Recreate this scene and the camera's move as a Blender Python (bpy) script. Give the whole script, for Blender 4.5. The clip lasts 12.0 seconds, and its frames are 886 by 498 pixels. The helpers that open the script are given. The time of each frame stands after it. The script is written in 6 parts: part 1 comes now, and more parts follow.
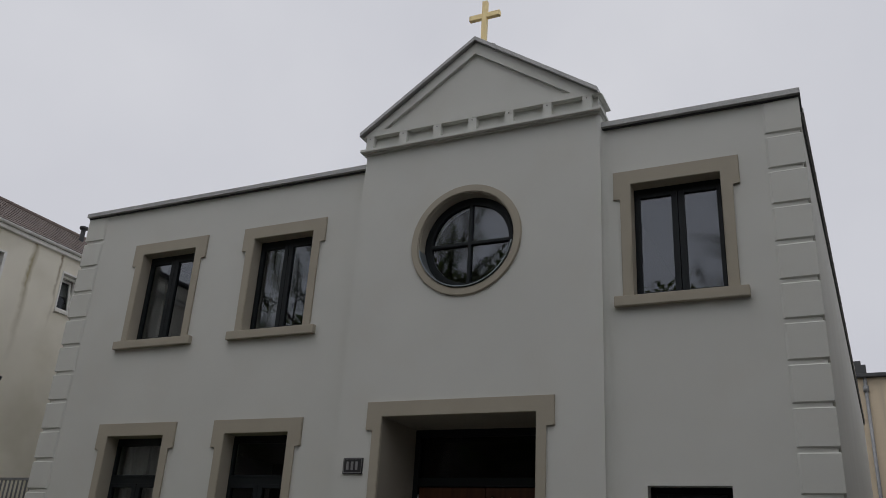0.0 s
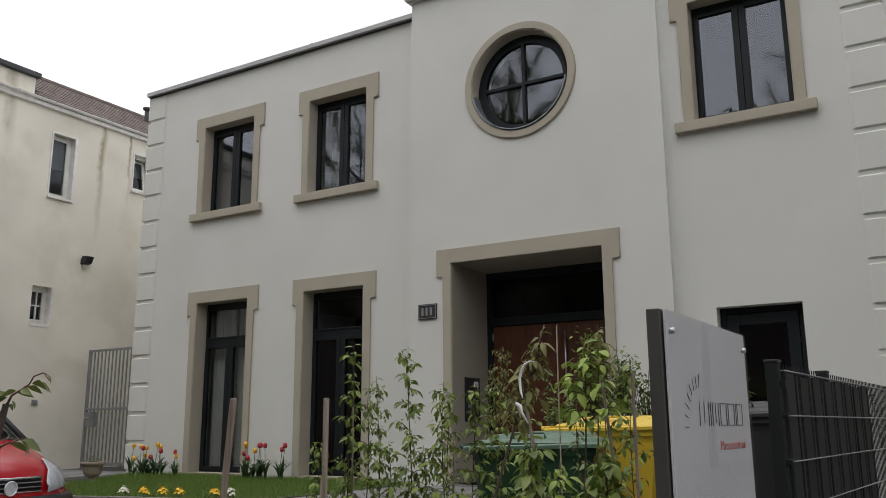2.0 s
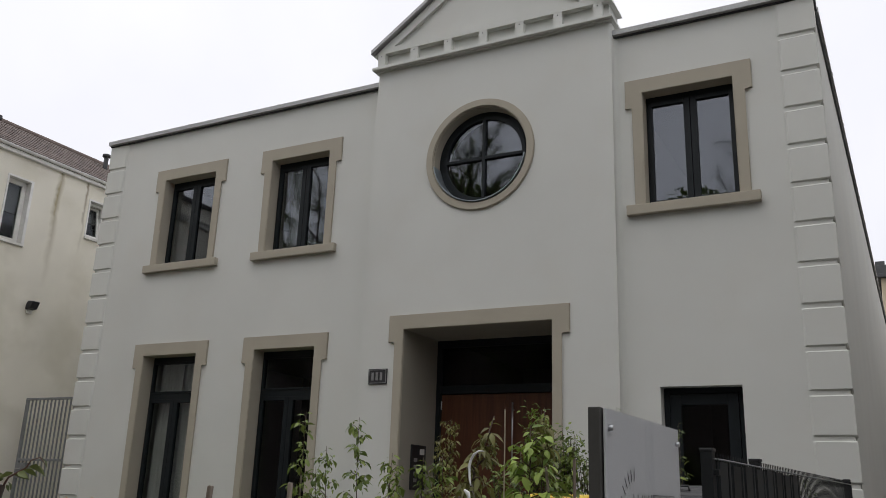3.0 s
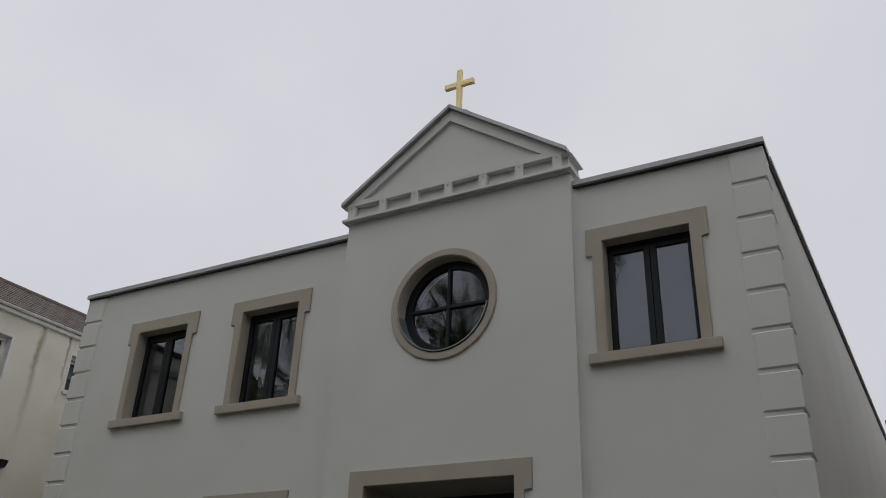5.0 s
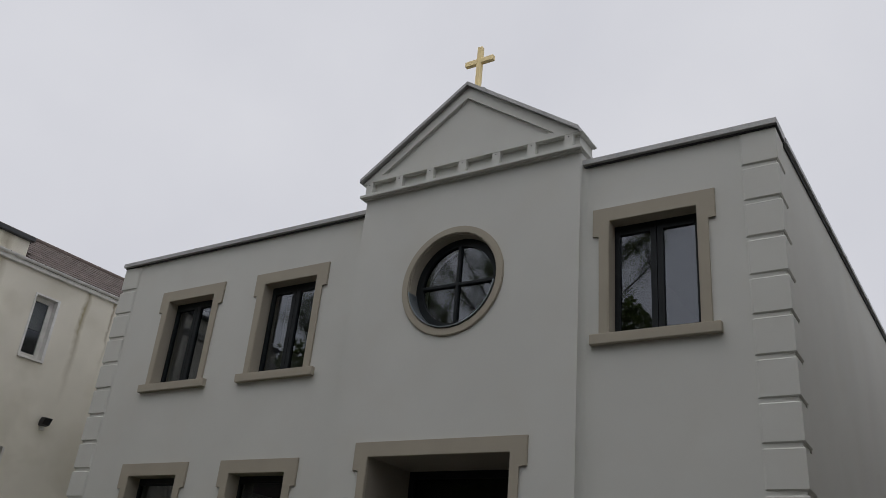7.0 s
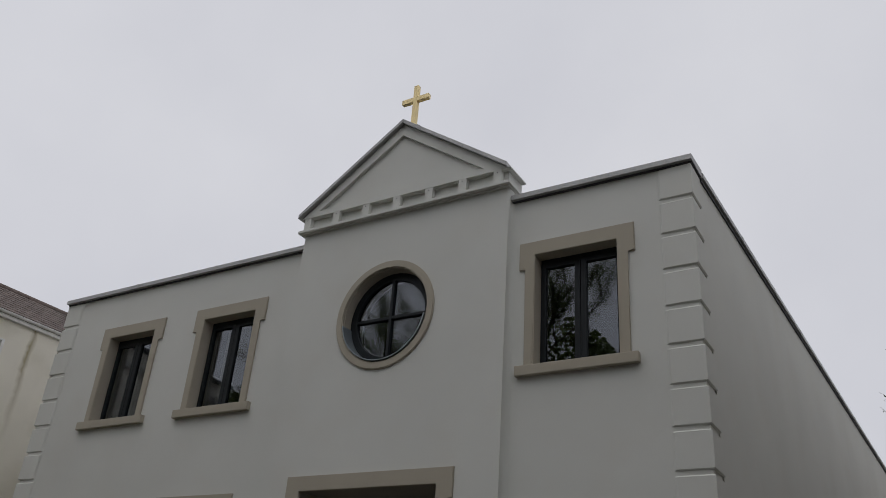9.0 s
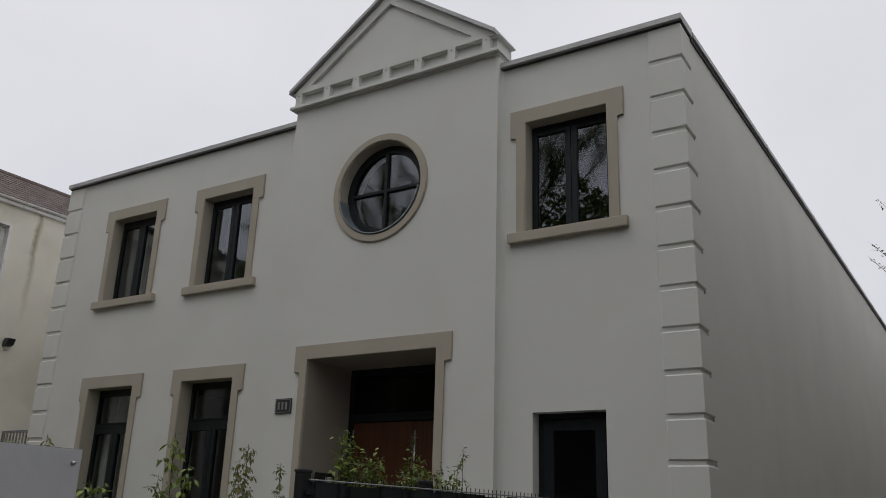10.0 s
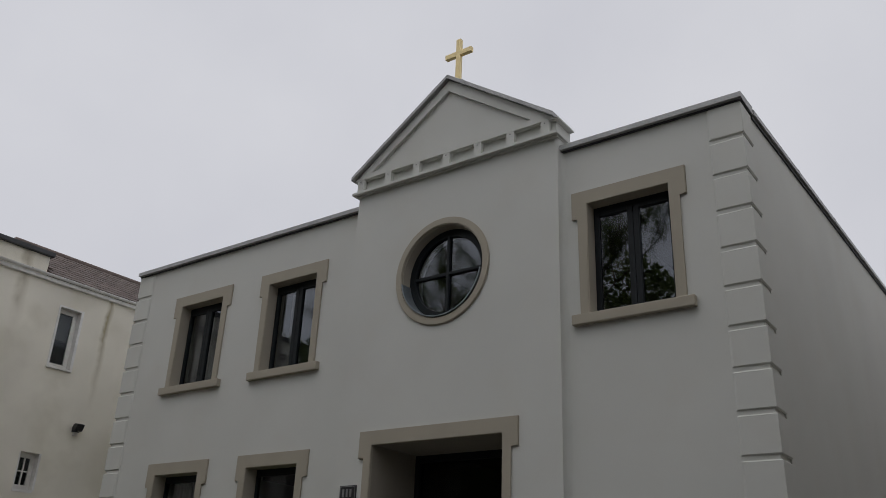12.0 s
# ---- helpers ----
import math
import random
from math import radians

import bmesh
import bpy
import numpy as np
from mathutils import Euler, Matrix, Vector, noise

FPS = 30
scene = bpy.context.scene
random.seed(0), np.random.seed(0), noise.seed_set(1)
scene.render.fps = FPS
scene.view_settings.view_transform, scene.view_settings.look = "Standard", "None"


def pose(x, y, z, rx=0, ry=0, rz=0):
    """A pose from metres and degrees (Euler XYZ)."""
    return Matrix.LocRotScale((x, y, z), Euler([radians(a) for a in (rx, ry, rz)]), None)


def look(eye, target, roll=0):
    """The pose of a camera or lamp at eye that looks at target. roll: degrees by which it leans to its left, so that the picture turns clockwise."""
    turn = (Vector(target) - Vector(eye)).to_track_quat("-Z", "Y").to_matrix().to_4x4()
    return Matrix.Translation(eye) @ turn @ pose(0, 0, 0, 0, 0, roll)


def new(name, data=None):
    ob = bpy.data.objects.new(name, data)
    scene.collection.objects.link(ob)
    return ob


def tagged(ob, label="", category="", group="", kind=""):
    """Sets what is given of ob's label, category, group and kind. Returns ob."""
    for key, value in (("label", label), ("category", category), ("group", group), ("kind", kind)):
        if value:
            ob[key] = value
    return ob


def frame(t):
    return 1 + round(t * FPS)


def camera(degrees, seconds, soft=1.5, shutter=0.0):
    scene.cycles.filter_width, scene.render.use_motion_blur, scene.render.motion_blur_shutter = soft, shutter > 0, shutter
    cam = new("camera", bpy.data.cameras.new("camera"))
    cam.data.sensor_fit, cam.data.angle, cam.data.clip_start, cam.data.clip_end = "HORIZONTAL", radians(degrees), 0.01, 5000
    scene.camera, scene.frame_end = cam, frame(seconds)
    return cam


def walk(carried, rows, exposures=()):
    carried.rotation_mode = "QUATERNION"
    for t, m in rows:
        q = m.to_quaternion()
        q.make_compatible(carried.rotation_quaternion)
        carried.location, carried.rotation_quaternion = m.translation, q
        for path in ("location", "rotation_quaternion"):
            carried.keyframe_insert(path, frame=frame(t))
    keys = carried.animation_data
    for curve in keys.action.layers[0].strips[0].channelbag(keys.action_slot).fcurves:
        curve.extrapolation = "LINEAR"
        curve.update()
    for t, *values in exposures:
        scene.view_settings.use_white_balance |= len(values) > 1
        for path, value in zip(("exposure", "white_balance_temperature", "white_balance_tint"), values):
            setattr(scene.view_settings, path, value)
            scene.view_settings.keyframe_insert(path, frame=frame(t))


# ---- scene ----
cam = camera(56.0, 12.0, soft=0.55)
PATH = [
    (0, (0.093, -9.875, 0.842), (-0.731, -8.217, 1.597), 3.5),
    (0.2, (0.095, -9.872, 0.828), (-0.738, -8.176, 1.483), 2.5),
    (0.5, (0.099, -9.868, 0.806), (-0.746, -8.153, 1.393), 1.8),
    (1, (0.104, -9.873, 0.795), (-0.748, -8.152, 1.353), 1.9),
    (1.5, (0.135, -9.844, 0.769), (-0.78, -8.131, 1.246), 0.9),
    (1.8, (0.187, -9.837, 0.753), (-0.811, -8.156, 1.176), 0.3),
    (2, (0.221, -9.833, 0.743), (-0.79, -8.158, 1.159), -0.3),
    (2.2, (0.218, -9.886, 0.753), (-0.79, -8.209, 1.165), -0.1),
    (2.5, (0.214, -9.966, 0.768), (-0.793, -8.292, 1.198), 0.4),
    (2.8, (0.26, -9.988, 0.781), (-0.692, -8.303, 1.287), 1.5),
    (3, (0.29, -10.002, 0.789), (-0.608, -8.305, 1.348), 2.0),
    (3.5, (0.495, -9.892, 0.787), (-0.366, -8.229, 1.489), 2.5),
    (3.7, (0.603, -9.858, 0.784), (-0.258, -8.214, 1.53), 2.5),
    (5.3, (0.967, -9.467, 0.787), (0.066, -7.935, 1.704), 1.4),
    (5.5, (1.075, -9.471, 0.79), (0.119, -7.964, 1.693), 2.0),
    (6, (1.284, -9.447, 0.799), (0.275, -7.949, 1.659), 3.2),
    (6.5, (1.408, -9.29, 0.791), (0.39, -7.789, 1.635), 4.7),
    (7, (1.575, -9.186, 0.819), (0.552, -7.687, 1.661), 5.5),
    (7.2, (1.635, -9.169, 0.813), (0.615, -7.671, 1.66), 5.7),
    (8.8, (2.118, -9.03, 0.767), (1.158, -7.537, 1.688), 4.7),
    (9, (2.178, -9.013, 0.761), (1.223, -7.518, 1.684), 4.4),
    (9.5, (2.352, -9.101, 0.776), (1.375, -7.567, 1.61), 3.8),
    (10, (2.418, -9.124, 0.805), (1.401, -7.518, 1.425), 1.9),
    (10.5, (2.374, -9.137, 0.788), (1.354, -7.505, 1.333), 1.3),
    (10.6, (2.375, -9.146, 0.795), (1.353, -7.51, 1.327), 1.3),
    (11, (2.377, -9.181, 0.822), (1.283, -7.63, 1.454), 1.7),
    (11.2, (2.368, -9.184, 0.824), (1.26, -7.69, 1.56), 3.0),
    (11.5, (2.354, -9.189, 0.827), (1.256, -7.707, 1.601), 2.9),
    (12, (2.352, -9.194, 0.864), (1.255, -7.72, 1.654), 2.4),
]
EXPOSURES = [(0.0, 0.0, 6490, 10), (0.5, 0.34, 6530, 10), (1.0, 0.57, 6550, 10), (1.5, 0.81, 6600, 10), (2.0, 0.94, 6640, 10), (2.5, 1.01, 6660, 10), (3.0, 0.67, 6590, 10), (3.5, 0.13, 6510, 10), (5.5, 0.08, 6510, 10), (7.0, 0.09, 6510, 10),
             (9.0, 0.04, 6510, 10), (9.5, 0.02, 6510, 10), (10.0, 0.24, 6590, 10), (10.5, 0.46, 6660, 10), (11.0, 0.62, 6620, 10), (11.5, 0.07, 6540, 10), (12.0, 0.01, 6510, 10)]
walk(cam, [(t, look(eye, target, roll)) for t, eye, target, roll in PATH], EXPOSURES)

# ---- world and sun: a high, even overcast ----
world = bpy.data.worlds.new("overcast_sky")
scene.world = world
world.use_nodes = True
wn = world.node_tree.nodes
wl = world.node_tree.links
wn.clear()
w_out = wn.new("ShaderNodeOutputWorld")
w_bg = wn.new("ShaderNodeBackground")
w_sky = wn.new("ShaderNodeTexSky")
w_sky.sky_type = "NISHITA"
w_sky.sun_disc = False
w_sky.sun_elevation = radians(67)
w_sky.sun_rotation = radians(194)
w_sky.air_density = 1.0
w_sky.dust_density = 6.0
w_hs = wn.new("ShaderNodeHueSaturation")
w_hs.inputs["Saturation"].default_value = 0.12
w_noise = wn.new("ShaderNodeTexNoise")
w_noise.inputs["Scale"].default_value = 2.2
w_noise.inputs["Detail"].default_value = 5.0
w_ramp = wn.new("ShaderNodeValToRGB")
w_ramp.color_ramp.elements[0].position = 0.3
w_ramp.color_ramp.elements[0].color = (6.1, 6.2, 6.85, 1)
w_ramp.color_ramp.elements[1].position = 0.75
w_ramp.color_ramp.elements[1].color = (7.4, 7.47, 7.95, 1)
w_mix = wn.new("ShaderNodeMixRGB")
w_mix.inputs[0].default_value = 0.8
w_bg.inputs["Strength"].default_value = 0.1
wl.new(w_sky.outputs[0], w_hs.inputs["Color"])
wl.new(w_noise.outputs["Fac"], w_ramp.inputs[0])
wl.new(w_hs.outputs[0], w_mix.inputs[1])
wl.new(w_ramp.outputs[0], w_mix.inputs[2])
wl.new(w_mix.outputs[0], w_bg.inputs["Color"])
wl.new(w_bg.outputs[0], w_out.inputs[0])

sun_data = bpy.data.lights.new("sun", "SUN")
sun_data.energy = 0.27
sun_data.angle = radians(40)
sun_data.color = (1.0, 0.98, 0.95)
sun = new("sun", sun_data)
sun.matrix_world = look((-2, -4, 20), (0, 4, 0))


# ---- materials ----
def mat(name, color, rough=0.8, metal=0.0, vary=0.08, scale=3.0, fine=60.0, bump=0.15, depth=0.004,
        stain=None, stain_amount=0.0, streak=False, per_object=0.0, spec=0.5, streak_at=0.58):
    """A surface with a broad tone drift, fine grain, optional stains or downward streaks."""
    m = bpy.data.materials.new(name)
    m.use_nodes = True
    n, l = m.node_tree.nodes, m.node_tree.links
    b = n["Principled BSDF"]
    b.inputs["Roughness"].default_value = rough
    b.inputs["Metallic"].default_value = metal
    b.inputs["Specular IOR Level"].default_value = spec
    tc = n.new("ShaderNodeTexCoord")
    geo = n.new("ShaderNodeNewGeometry")
    big = n.new("ShaderNodeTexNoise")
    big.inputs["Scale"].default_value = scale
    big.inputs["Detail"].default_value = 4
    small = n.new("ShaderNodeTexNoise")
    small.inputs["Scale"].default_value = fine
    small.inputs["Detail"].default_value = 3
    l.new(geo.outputs["Position"], big.inputs["Vector"])
    l.new(geo.outputs["Position"], small.inputs["Vector"])
    r1 = n.new("ShaderNodeMapRange")
    r1.inputs["From Min"].default_value, r1.inputs["From Max"].default_value = 0.3, 0.7
    r1.inputs["To Min"].default_value, r1.inputs["To Max"].default_value = 1 - vary, 1 + vary
    l.new(big.outputs["Fac"], r1.inputs["Value"])
    r2 = n.new("ShaderNodeMapRange")
    r2.inputs["From Min"].default_value, r2.inputs["From Max"].default_value = 0.3, 0.7
    r2.inputs["To Min"].default_value, r2.inputs["To Max"].default_value = 1 - vary * 0.6, 1 + vary * 0.6
    l.new(small.outputs["Fac"], r2.inputs["Value"])
    mul = n.new("ShaderNodeMath")
    mul.operation = "MULTIPLY"
    l.new(r1.outputs[0], mul.inputs[0])
    l.new(r2.outputs[0], mul.inputs[1])
    last = mul.outputs[0]
    if per_object:
        oi = n.new("ShaderNodeObjectInfo")
        r3 = n.new("ShaderNodeMapRange")
        r3.inputs["To Min"].default_value, r3.inputs["To Max"].default_value = 1 - per_object, 1 + per_object
        l.new(oi.outputs["Random"], r3.inputs["Value"])
        mu = n.new("ShaderNodeMath")
        mu.operation = "MULTIPLY"
        l.new(last, mu.inputs[0])
        l.new(r3.outputs[0], mu.inputs[1])
        last = mu.outputs[0]
    hsv = n.new("ShaderNodeHueSaturation")
    hsv.inputs["Color"].default_value = (*color, 1)
    l.new(last, hsv.inputs["Value"])
    col = hsv.outputs[0]
    if stain:
        st = n.new("ShaderNodeTexNoise")
        st.inputs["Scale"].default_value = 1.0
        st.inputs["Detail"].default_value = 6
        mp = n.new("ShaderNodeMapping")
        mp.inputs["Scale"].default_value = (3.5, 3.5, 0.12) if streak else (1.3, 1.3, 1.3)
        l.new(geo.outputs["Position"], mp.inputs["Vector"])
        l.new(mp.outputs[0], st.inputs["Vector"])
        rr = n.new("ShaderNodeMapRange")
        rr.inputs["From Min"].default_value, rr.inputs["From Max"].default_value = streak_at - 0.08, streak_at + 0.14
        rr.inputs["To Max"].default_value = stain_amount
        l.new(st.outputs["Fac"], rr.inputs["Value"])
        mx = n.new("ShaderNodeMixRGB")
        mx.inputs[2].default_value = (*stain, 1)
        l.new(rr.outputs[0], mx.inputs[0])
        l.new(col, mx.inputs[1])
        col = mx.outputs[0]
    l.new(col, b.inputs["Base Color"])
    if bump:
        bp = n.new("ShaderNodeBump")
        bp.inputs["Strength"].default_value = bump
        bp.inputs["Distance"].default_value = depth
        l.new(small.outputs["Fac"], bp.inputs["Height"])
        l.new(bp.outputs[0], b.inputs["Normal"])
    return m


def glass_mat(name, tint, mirror, wave=0.0, most=1.0):
    """Clear sheet: a mirror share rising to the grazing angle, over a tinted see-through share."""
    m = bpy.data.materials.new(name)
    m.use_nodes = True
    n, l = m.node_tree.nodes, m.node_tree.links
    n.clear()
    out = n.new("ShaderNodeOutputMaterial")
    mix = n.new("ShaderNodeMixShader")
    lw = n.new("ShaderNodeLayerWeight")
    lw.inputs["Blend"].default_value = 0.5
    pw = n.new("ShaderNodeMath")
    pw.operation = "POWER"
    pw.inputs[1].default_value = 5.0
    l.new(lw.outputs["Facing"], pw.inputs[0])
    fr = n.new("ShaderNodeMapRange")
    fr.inputs["To Min"].default_value = mirror
    fr.inputs["To Max"].default_value = most
    l.new(pw.outputs[0], fr.inputs["Value"])
    tr = n.new("ShaderNodeBsdfTransparent")
    tr.inputs[0].default_value = (*tint, 1)
    gl = n.new("ShaderNodeBsdfGlossy")
    gl.inputs["Roughness"].default_value = 0.005
    gl.inputs["Color"].default_value = (0.88, 0.92, 1.0, 1)
    if wave:
        nz = n.new("ShaderNodeTexNoise")
        nz.inputs["Scale"].default_value = 1.6
        nz.inputs["Detail"].default_value = 1
        g = n.new("ShaderNodeNewGeometry")
        l.new(g.outputs["Position"], nz.inputs["Vector"])
        bp = n.new("ShaderNodeBump")
        bp.inputs["Strength"].default_value = 1.0
        bp.inputs["Distance"].default_value = wave
        l.new(nz.outputs["Fac"], bp.inputs["Height"])
        l.new(bp.outputs[0], gl.inputs["Normal"])
    l.new(fr.outputs[0], mix.inputs[0])
    l.new(tr.outputs[0], mix.inputs[1])
    l.new(gl.outputs[0], mix.inputs[2])
    l.new(mix.outputs[0], out.inputs[0])
    return m


def wood_mat(name, a, b_col, rough=0.5, along=2, scale=14.0):
    m = bpy.data.materials.new(name)
    m.use_nodes = True
    n, l = m.node_tree.nodes, m.node_tree.links
    b = n["Principled BSDF"]
    b.inputs["Roughness"].default_value = rough
    tc = n.new("ShaderNodeNewGeometry")
    mp = n.new("ShaderNodeMapping")
    s = [scale, scale, scale]
    s[along] = scale * 0.06
    mp.inputs["Scale"].default_value = s
    nz = n.new("ShaderNodeTexNoise")
    nz.inputs["Scale"].default_value = 1.5
    nz.inputs["Detail"].default_value = 6
    nz.inputs["Distortion"].default_value = 0.6
    l.new(tc.outputs["Position"], mp.inputs["Vector"])
    l.new(mp.outputs[0], nz.inputs["Vector"])
    rp = n.new("ShaderNodeValToRGB")
    rp.color_ramp.elements[0].position, rp.color_ramp.elements[1].position = 0.35, 0.68
    rp.color_ramp.elements[0].color, rp.color_ramp.elements[1].color = (*a, 1), (*b_col, 1)
    l.new(nz.outputs["Fac"], rp.inputs[0])
    l.new(rp.outputs[0], b.inputs["Base Color"])
    bp = n.new("ShaderNodeBump")
    bp.inputs["Strength"].default_value = 0.2
    bp.inputs["Distance"].default_value = 0.002
    l.new(nz.outputs["Fac"], bp.inputs["Height"])
    l.new(bp.outputs[0], b.inputs["Normal"])
    return m


def leaf_mat(name, a, b_col, rough=0.45):
    m = bpy.data.materials.new(name)
    m.use_nodes = True
    n, l = m.node_tree.nodes, m.node_tree.links
    b = n["Principled BSDF"]
    b.inputs["Roughness"].default_value = rough
    geo = n.new("ShaderNodeNewGeometry")
    oi = n.new("ShaderNodeObjectInfo")
    ad = n.new("ShaderNodeMath")
    ad.operation = "ADD"
    fr = n.new("ShaderNodeMath")
    fr.operation = "FRACT"
    l.new(geo.outputs["Random Per Island"], ad.inputs[0])
    l.new(oi.outputs["Random"], ad.inputs[1])
    l.new(ad.outputs[0], fr.inputs[0])
    rp = n.new("ShaderNodeValToRGB")
    rp.color_ramp.elements[0].color, rp.color_ramp.elements[1].color = (*a, 1), (*b_col, 1)
    l.new(fr.outputs[0], rp.inputs[0])
    l.new(rp.outputs[0], b.inputs["Base Color"])
    trl = n.new("ShaderNodeBsdfTranslucent")
    l.new(rp.outputs[0], trl.inputs[0])
    mx = n.new("ShaderNodeMixShader")
    mx.inputs[0].default_value = 0.3
    l.new(b.outputs[0], mx.inputs[1])
    l.new(trl.outputs[0], mx.inputs[2])
    l.new(mx.outputs[0], n["Material Output"].inputs[0])
    return m


M_RENDER = mat("white_render", (0.615, 0.62, 0.58), 0.92, vary=0.03, scale=0.7, fine=130, bump=0.4, depth=0.003,
               stain=(0.585, 0.57, 0.51), stain_amount=0.28, streak_at=0.58)
M_STONE = mat("beige_surround", (0.39, 0.355, 0.285), 0.9, vary=0.04, scale=2.0, fine=160, bump=0.25, depth=0.002)
# darker copy of the surround's beige, with the porch shade in the colour
M_REVEAL_SHADE = mat("shaded_reveal_render", (0.315, 0.29, 0.24), 0.92, vary=0.04, scale=1.4, fine=140, bump=0.25, depth=0.002)
M_ZINC = mat("zinc_sheet", (0.36, 0.36, 0.355), 0.5, 0.4, vary=0.14, scale=2.2, fine=40, bump=0.05, depth=0.001)
M_ANTHRA = mat("anthracite_frame", (0.009, 0.0125, 0.0145), 0.5, vary=0.1, scale=6, fine=200, bump=0.03, depth=0.0005, spec=0.25)
# near-black room surfaces: the gloom behind the glass is put into the colour
M_ROOM_SHADE = mat("unlit_room_shade", (0.04, 0.038, 0.036), 0.9, vary=0.15, scale=1.0, fine=30, bump=0.0)
M_CURTAIN = mat("grey_curtain", (0.52, 0.51, 0.47), 0.9, vary=0.08, scale=3, fine=90, bump=0.1)
M_GLASS = glass_mat("window_glass", (0.62, 0.64, 0.64), 0.10)
M_GLASS_D = glass_mat("door_glass", (0.74, 0.76, 0.76), 0.035)
M_GLASS_N = glass_mat("old_window_glass", (0.6, 0.62, 0.62), 0.035, 0.003)
M_DOOR = wood_mat("red_brown_door", (0.07, 0.021, 0.007), (0.115, 0.037, 0.013), 0.45)
M_GOLD = mat("gilded_metal", (1.0, 0.80, 0.40), 0.45, 0.1, vary=0.06, scale=8, fine=90, bump=0.05, depth=0.001)
M_STEEL = mat("brushed_steel", (0.55, 0.56, 0.57), 0.3, 0.9, vary=0.08, scale=9, fine=200, bump=0.03, depth=0.0004)
M_SHEET = mat("blue_grey_sheet", (0.27, 0.31, 0.33), 0.38, 0.6, vary=0.1, scale=4, fine=60, bump=0.04, depth=0.001)
M_GALV = mat("galvanised_steel", (0.27, 0.275, 0.28), 0.6, 0.3, vary=0.16, scale=9, fine=50, bump=0.06, depth=0.001)
M_NWALL = mat("aged_cream_render", (0.80, 0.76, 0.65), 0.95, vary=0.10, scale=0.55, fine=70, bump=0.5, depth=0.006,
              stain=(0.60, 0.56, 0.43), stain_amount=0.38, streak_at=0.55)
M_NTRIM = mat("white_weathered_paint", (0.78, 0.77, 0.73), 0.6, vary=0.1, scale=7, fine=90, bump=0.15, depth=0.002,
              stain=(0.40, 0.36, 0.28), stain_amount=0.5)
M_TILE = mat("brown_grey_roof_tile", (0.135, 0.105, 0.092), 0.85, vary=0.2, scale=4, fine=60, bump=0.3, depth=0.004, per_object=0.15)
# felt and dark roof parts; also the painted shadow lines under the copings
M_FELT_SHADE = mat("roof_felt_and_shade", (0.07, 0.072, 0.075), 0.8, vary=0.15, scale=3, fine=50, bump=0.2)
M_BLACK = mat("black_plastic", (0.018, 0.018, 0.02), 0.45, vary=0.1, scale=8, fine=100, bump=0.05, depth=0.001)
M_GRASSBED = mat("lawn_soil", (0.06, 0.085, 0.03), 0.95, vary=0.3, scale=4, fine=50, bump=0.5, depth=0.01)
M_SOIL = mat("dark_soil", (0.06, 0.045, 0.032), 0.98, vary=0.3, scale=5, fine=60, bump=0.6, depth=0.01)
M_ASPHALT = mat("asphalt_ground", (0.05, 0.049, 0.047), 0.9, vary=0.2, scale=0.7, fine=120, bump=0.4, depth=0.004)
M_PAVER = mat("grey_paver", (0.19, 0.187, 0.182), 0.88, vary=0.12, scale=3, fine=100, bump=0.3, depth=0.003, per_object=0.14)
M_KERB = mat("concrete_edging", (0.17, 0.16, 0.145), 0.9, vary=0.18, scale=5, fine=90, bump=0.4, depth=0.004, per_object=0.1)
M_BARK = mat("grey_brown_bark", (0.10, 0.082, 0.062), 0.9, vary=0.25, scale=14, fine=80, bump=0.5, depth=0.004)
M_TWIG = mat("brown_twig", (0.07, 0.048, 0.033), 0.8, vary=0.25, scale=20, fine=120, bump=0.3, depth=0.002)
M_STAKE = wood_mat("weathered_stake", (0.15, 0.115, 0.085), (0.30, 0.25, 0.2), 0.85, 2, 60)
M_BAMBOO = wood_mat("bamboo_cane", (0.30, 0.25, 0.17), (0.42, 0.37, 0.27), 0.6, 2, 80)
M_LEAF = leaf_mat("spring_leaf", (0.085, 0.135, 0.024), (0.26, 0.33, 0.07))
M_LEAF_BRONZE = leaf_mat("bronze_young_leaf", (0.13, 0.12, 0.035), (0.22, 0.22, 0.06))
M_LEAF_BRIGHT = leaf_mat("bright_young_leaf", (0.13, 0.21, 0.03), (0.33, 0.43, 0.085))
M_LEAF_DARK = leaf_mat("dark_shrub_leaf", (0.05, 0.085, 0.02), (0.15, 0.19, 0.045))
M_LEAF_TREE = leaf_mat("tree_leaf", (0.06, 0.09, 0.02), (0.13, 0.17, 0.04))
M_GRASS = leaf_mat("grass_blade", (0.08, 0.15, 0.022), (0.18, 0.27, 0.048), 0.6)
M_TULIP_LEAF = leaf_mat("tulip_leaf", (0.035, 0.07, 0.03), (0.07, 0.12, 0.05))
M_TULIP_Y = mat("yellow_petal", (0.78, 0.42, 0.03), 0.5, vary=0.15, scale=40, fine=200, bump=0.05)
M_TULIP_R = mat("red_petal", (0.42, 0.02, 0.035), 0.5, vary=0.15, scale=40, fine=200, bump=0.05)
M_PETAL_Y = mat("primrose_yellow_petal", (0.85, 0.55, 0.03), 0.6, vary=0.15, scale=40, fine=200, bump=0.05)
M_PETAL_W = mat("primrose_white_petal", (0.75, 0.74, 0.62), 0.6, vary=0.1, scale=40, fine=200, bump=0.05)
M_TERRA = mat("stone_urn", (0.27, 0.22, 0.17), 0.9, vary=0.2, scale=12, fine=80, bump=0.4, depth=0.003)
M_BIN_G = mat("green_bin_plastic", (0.012, 0.045, 0.02), 0.45, vary=0.1, scale=5, fine=150, bump=0.1, depth=0.001)
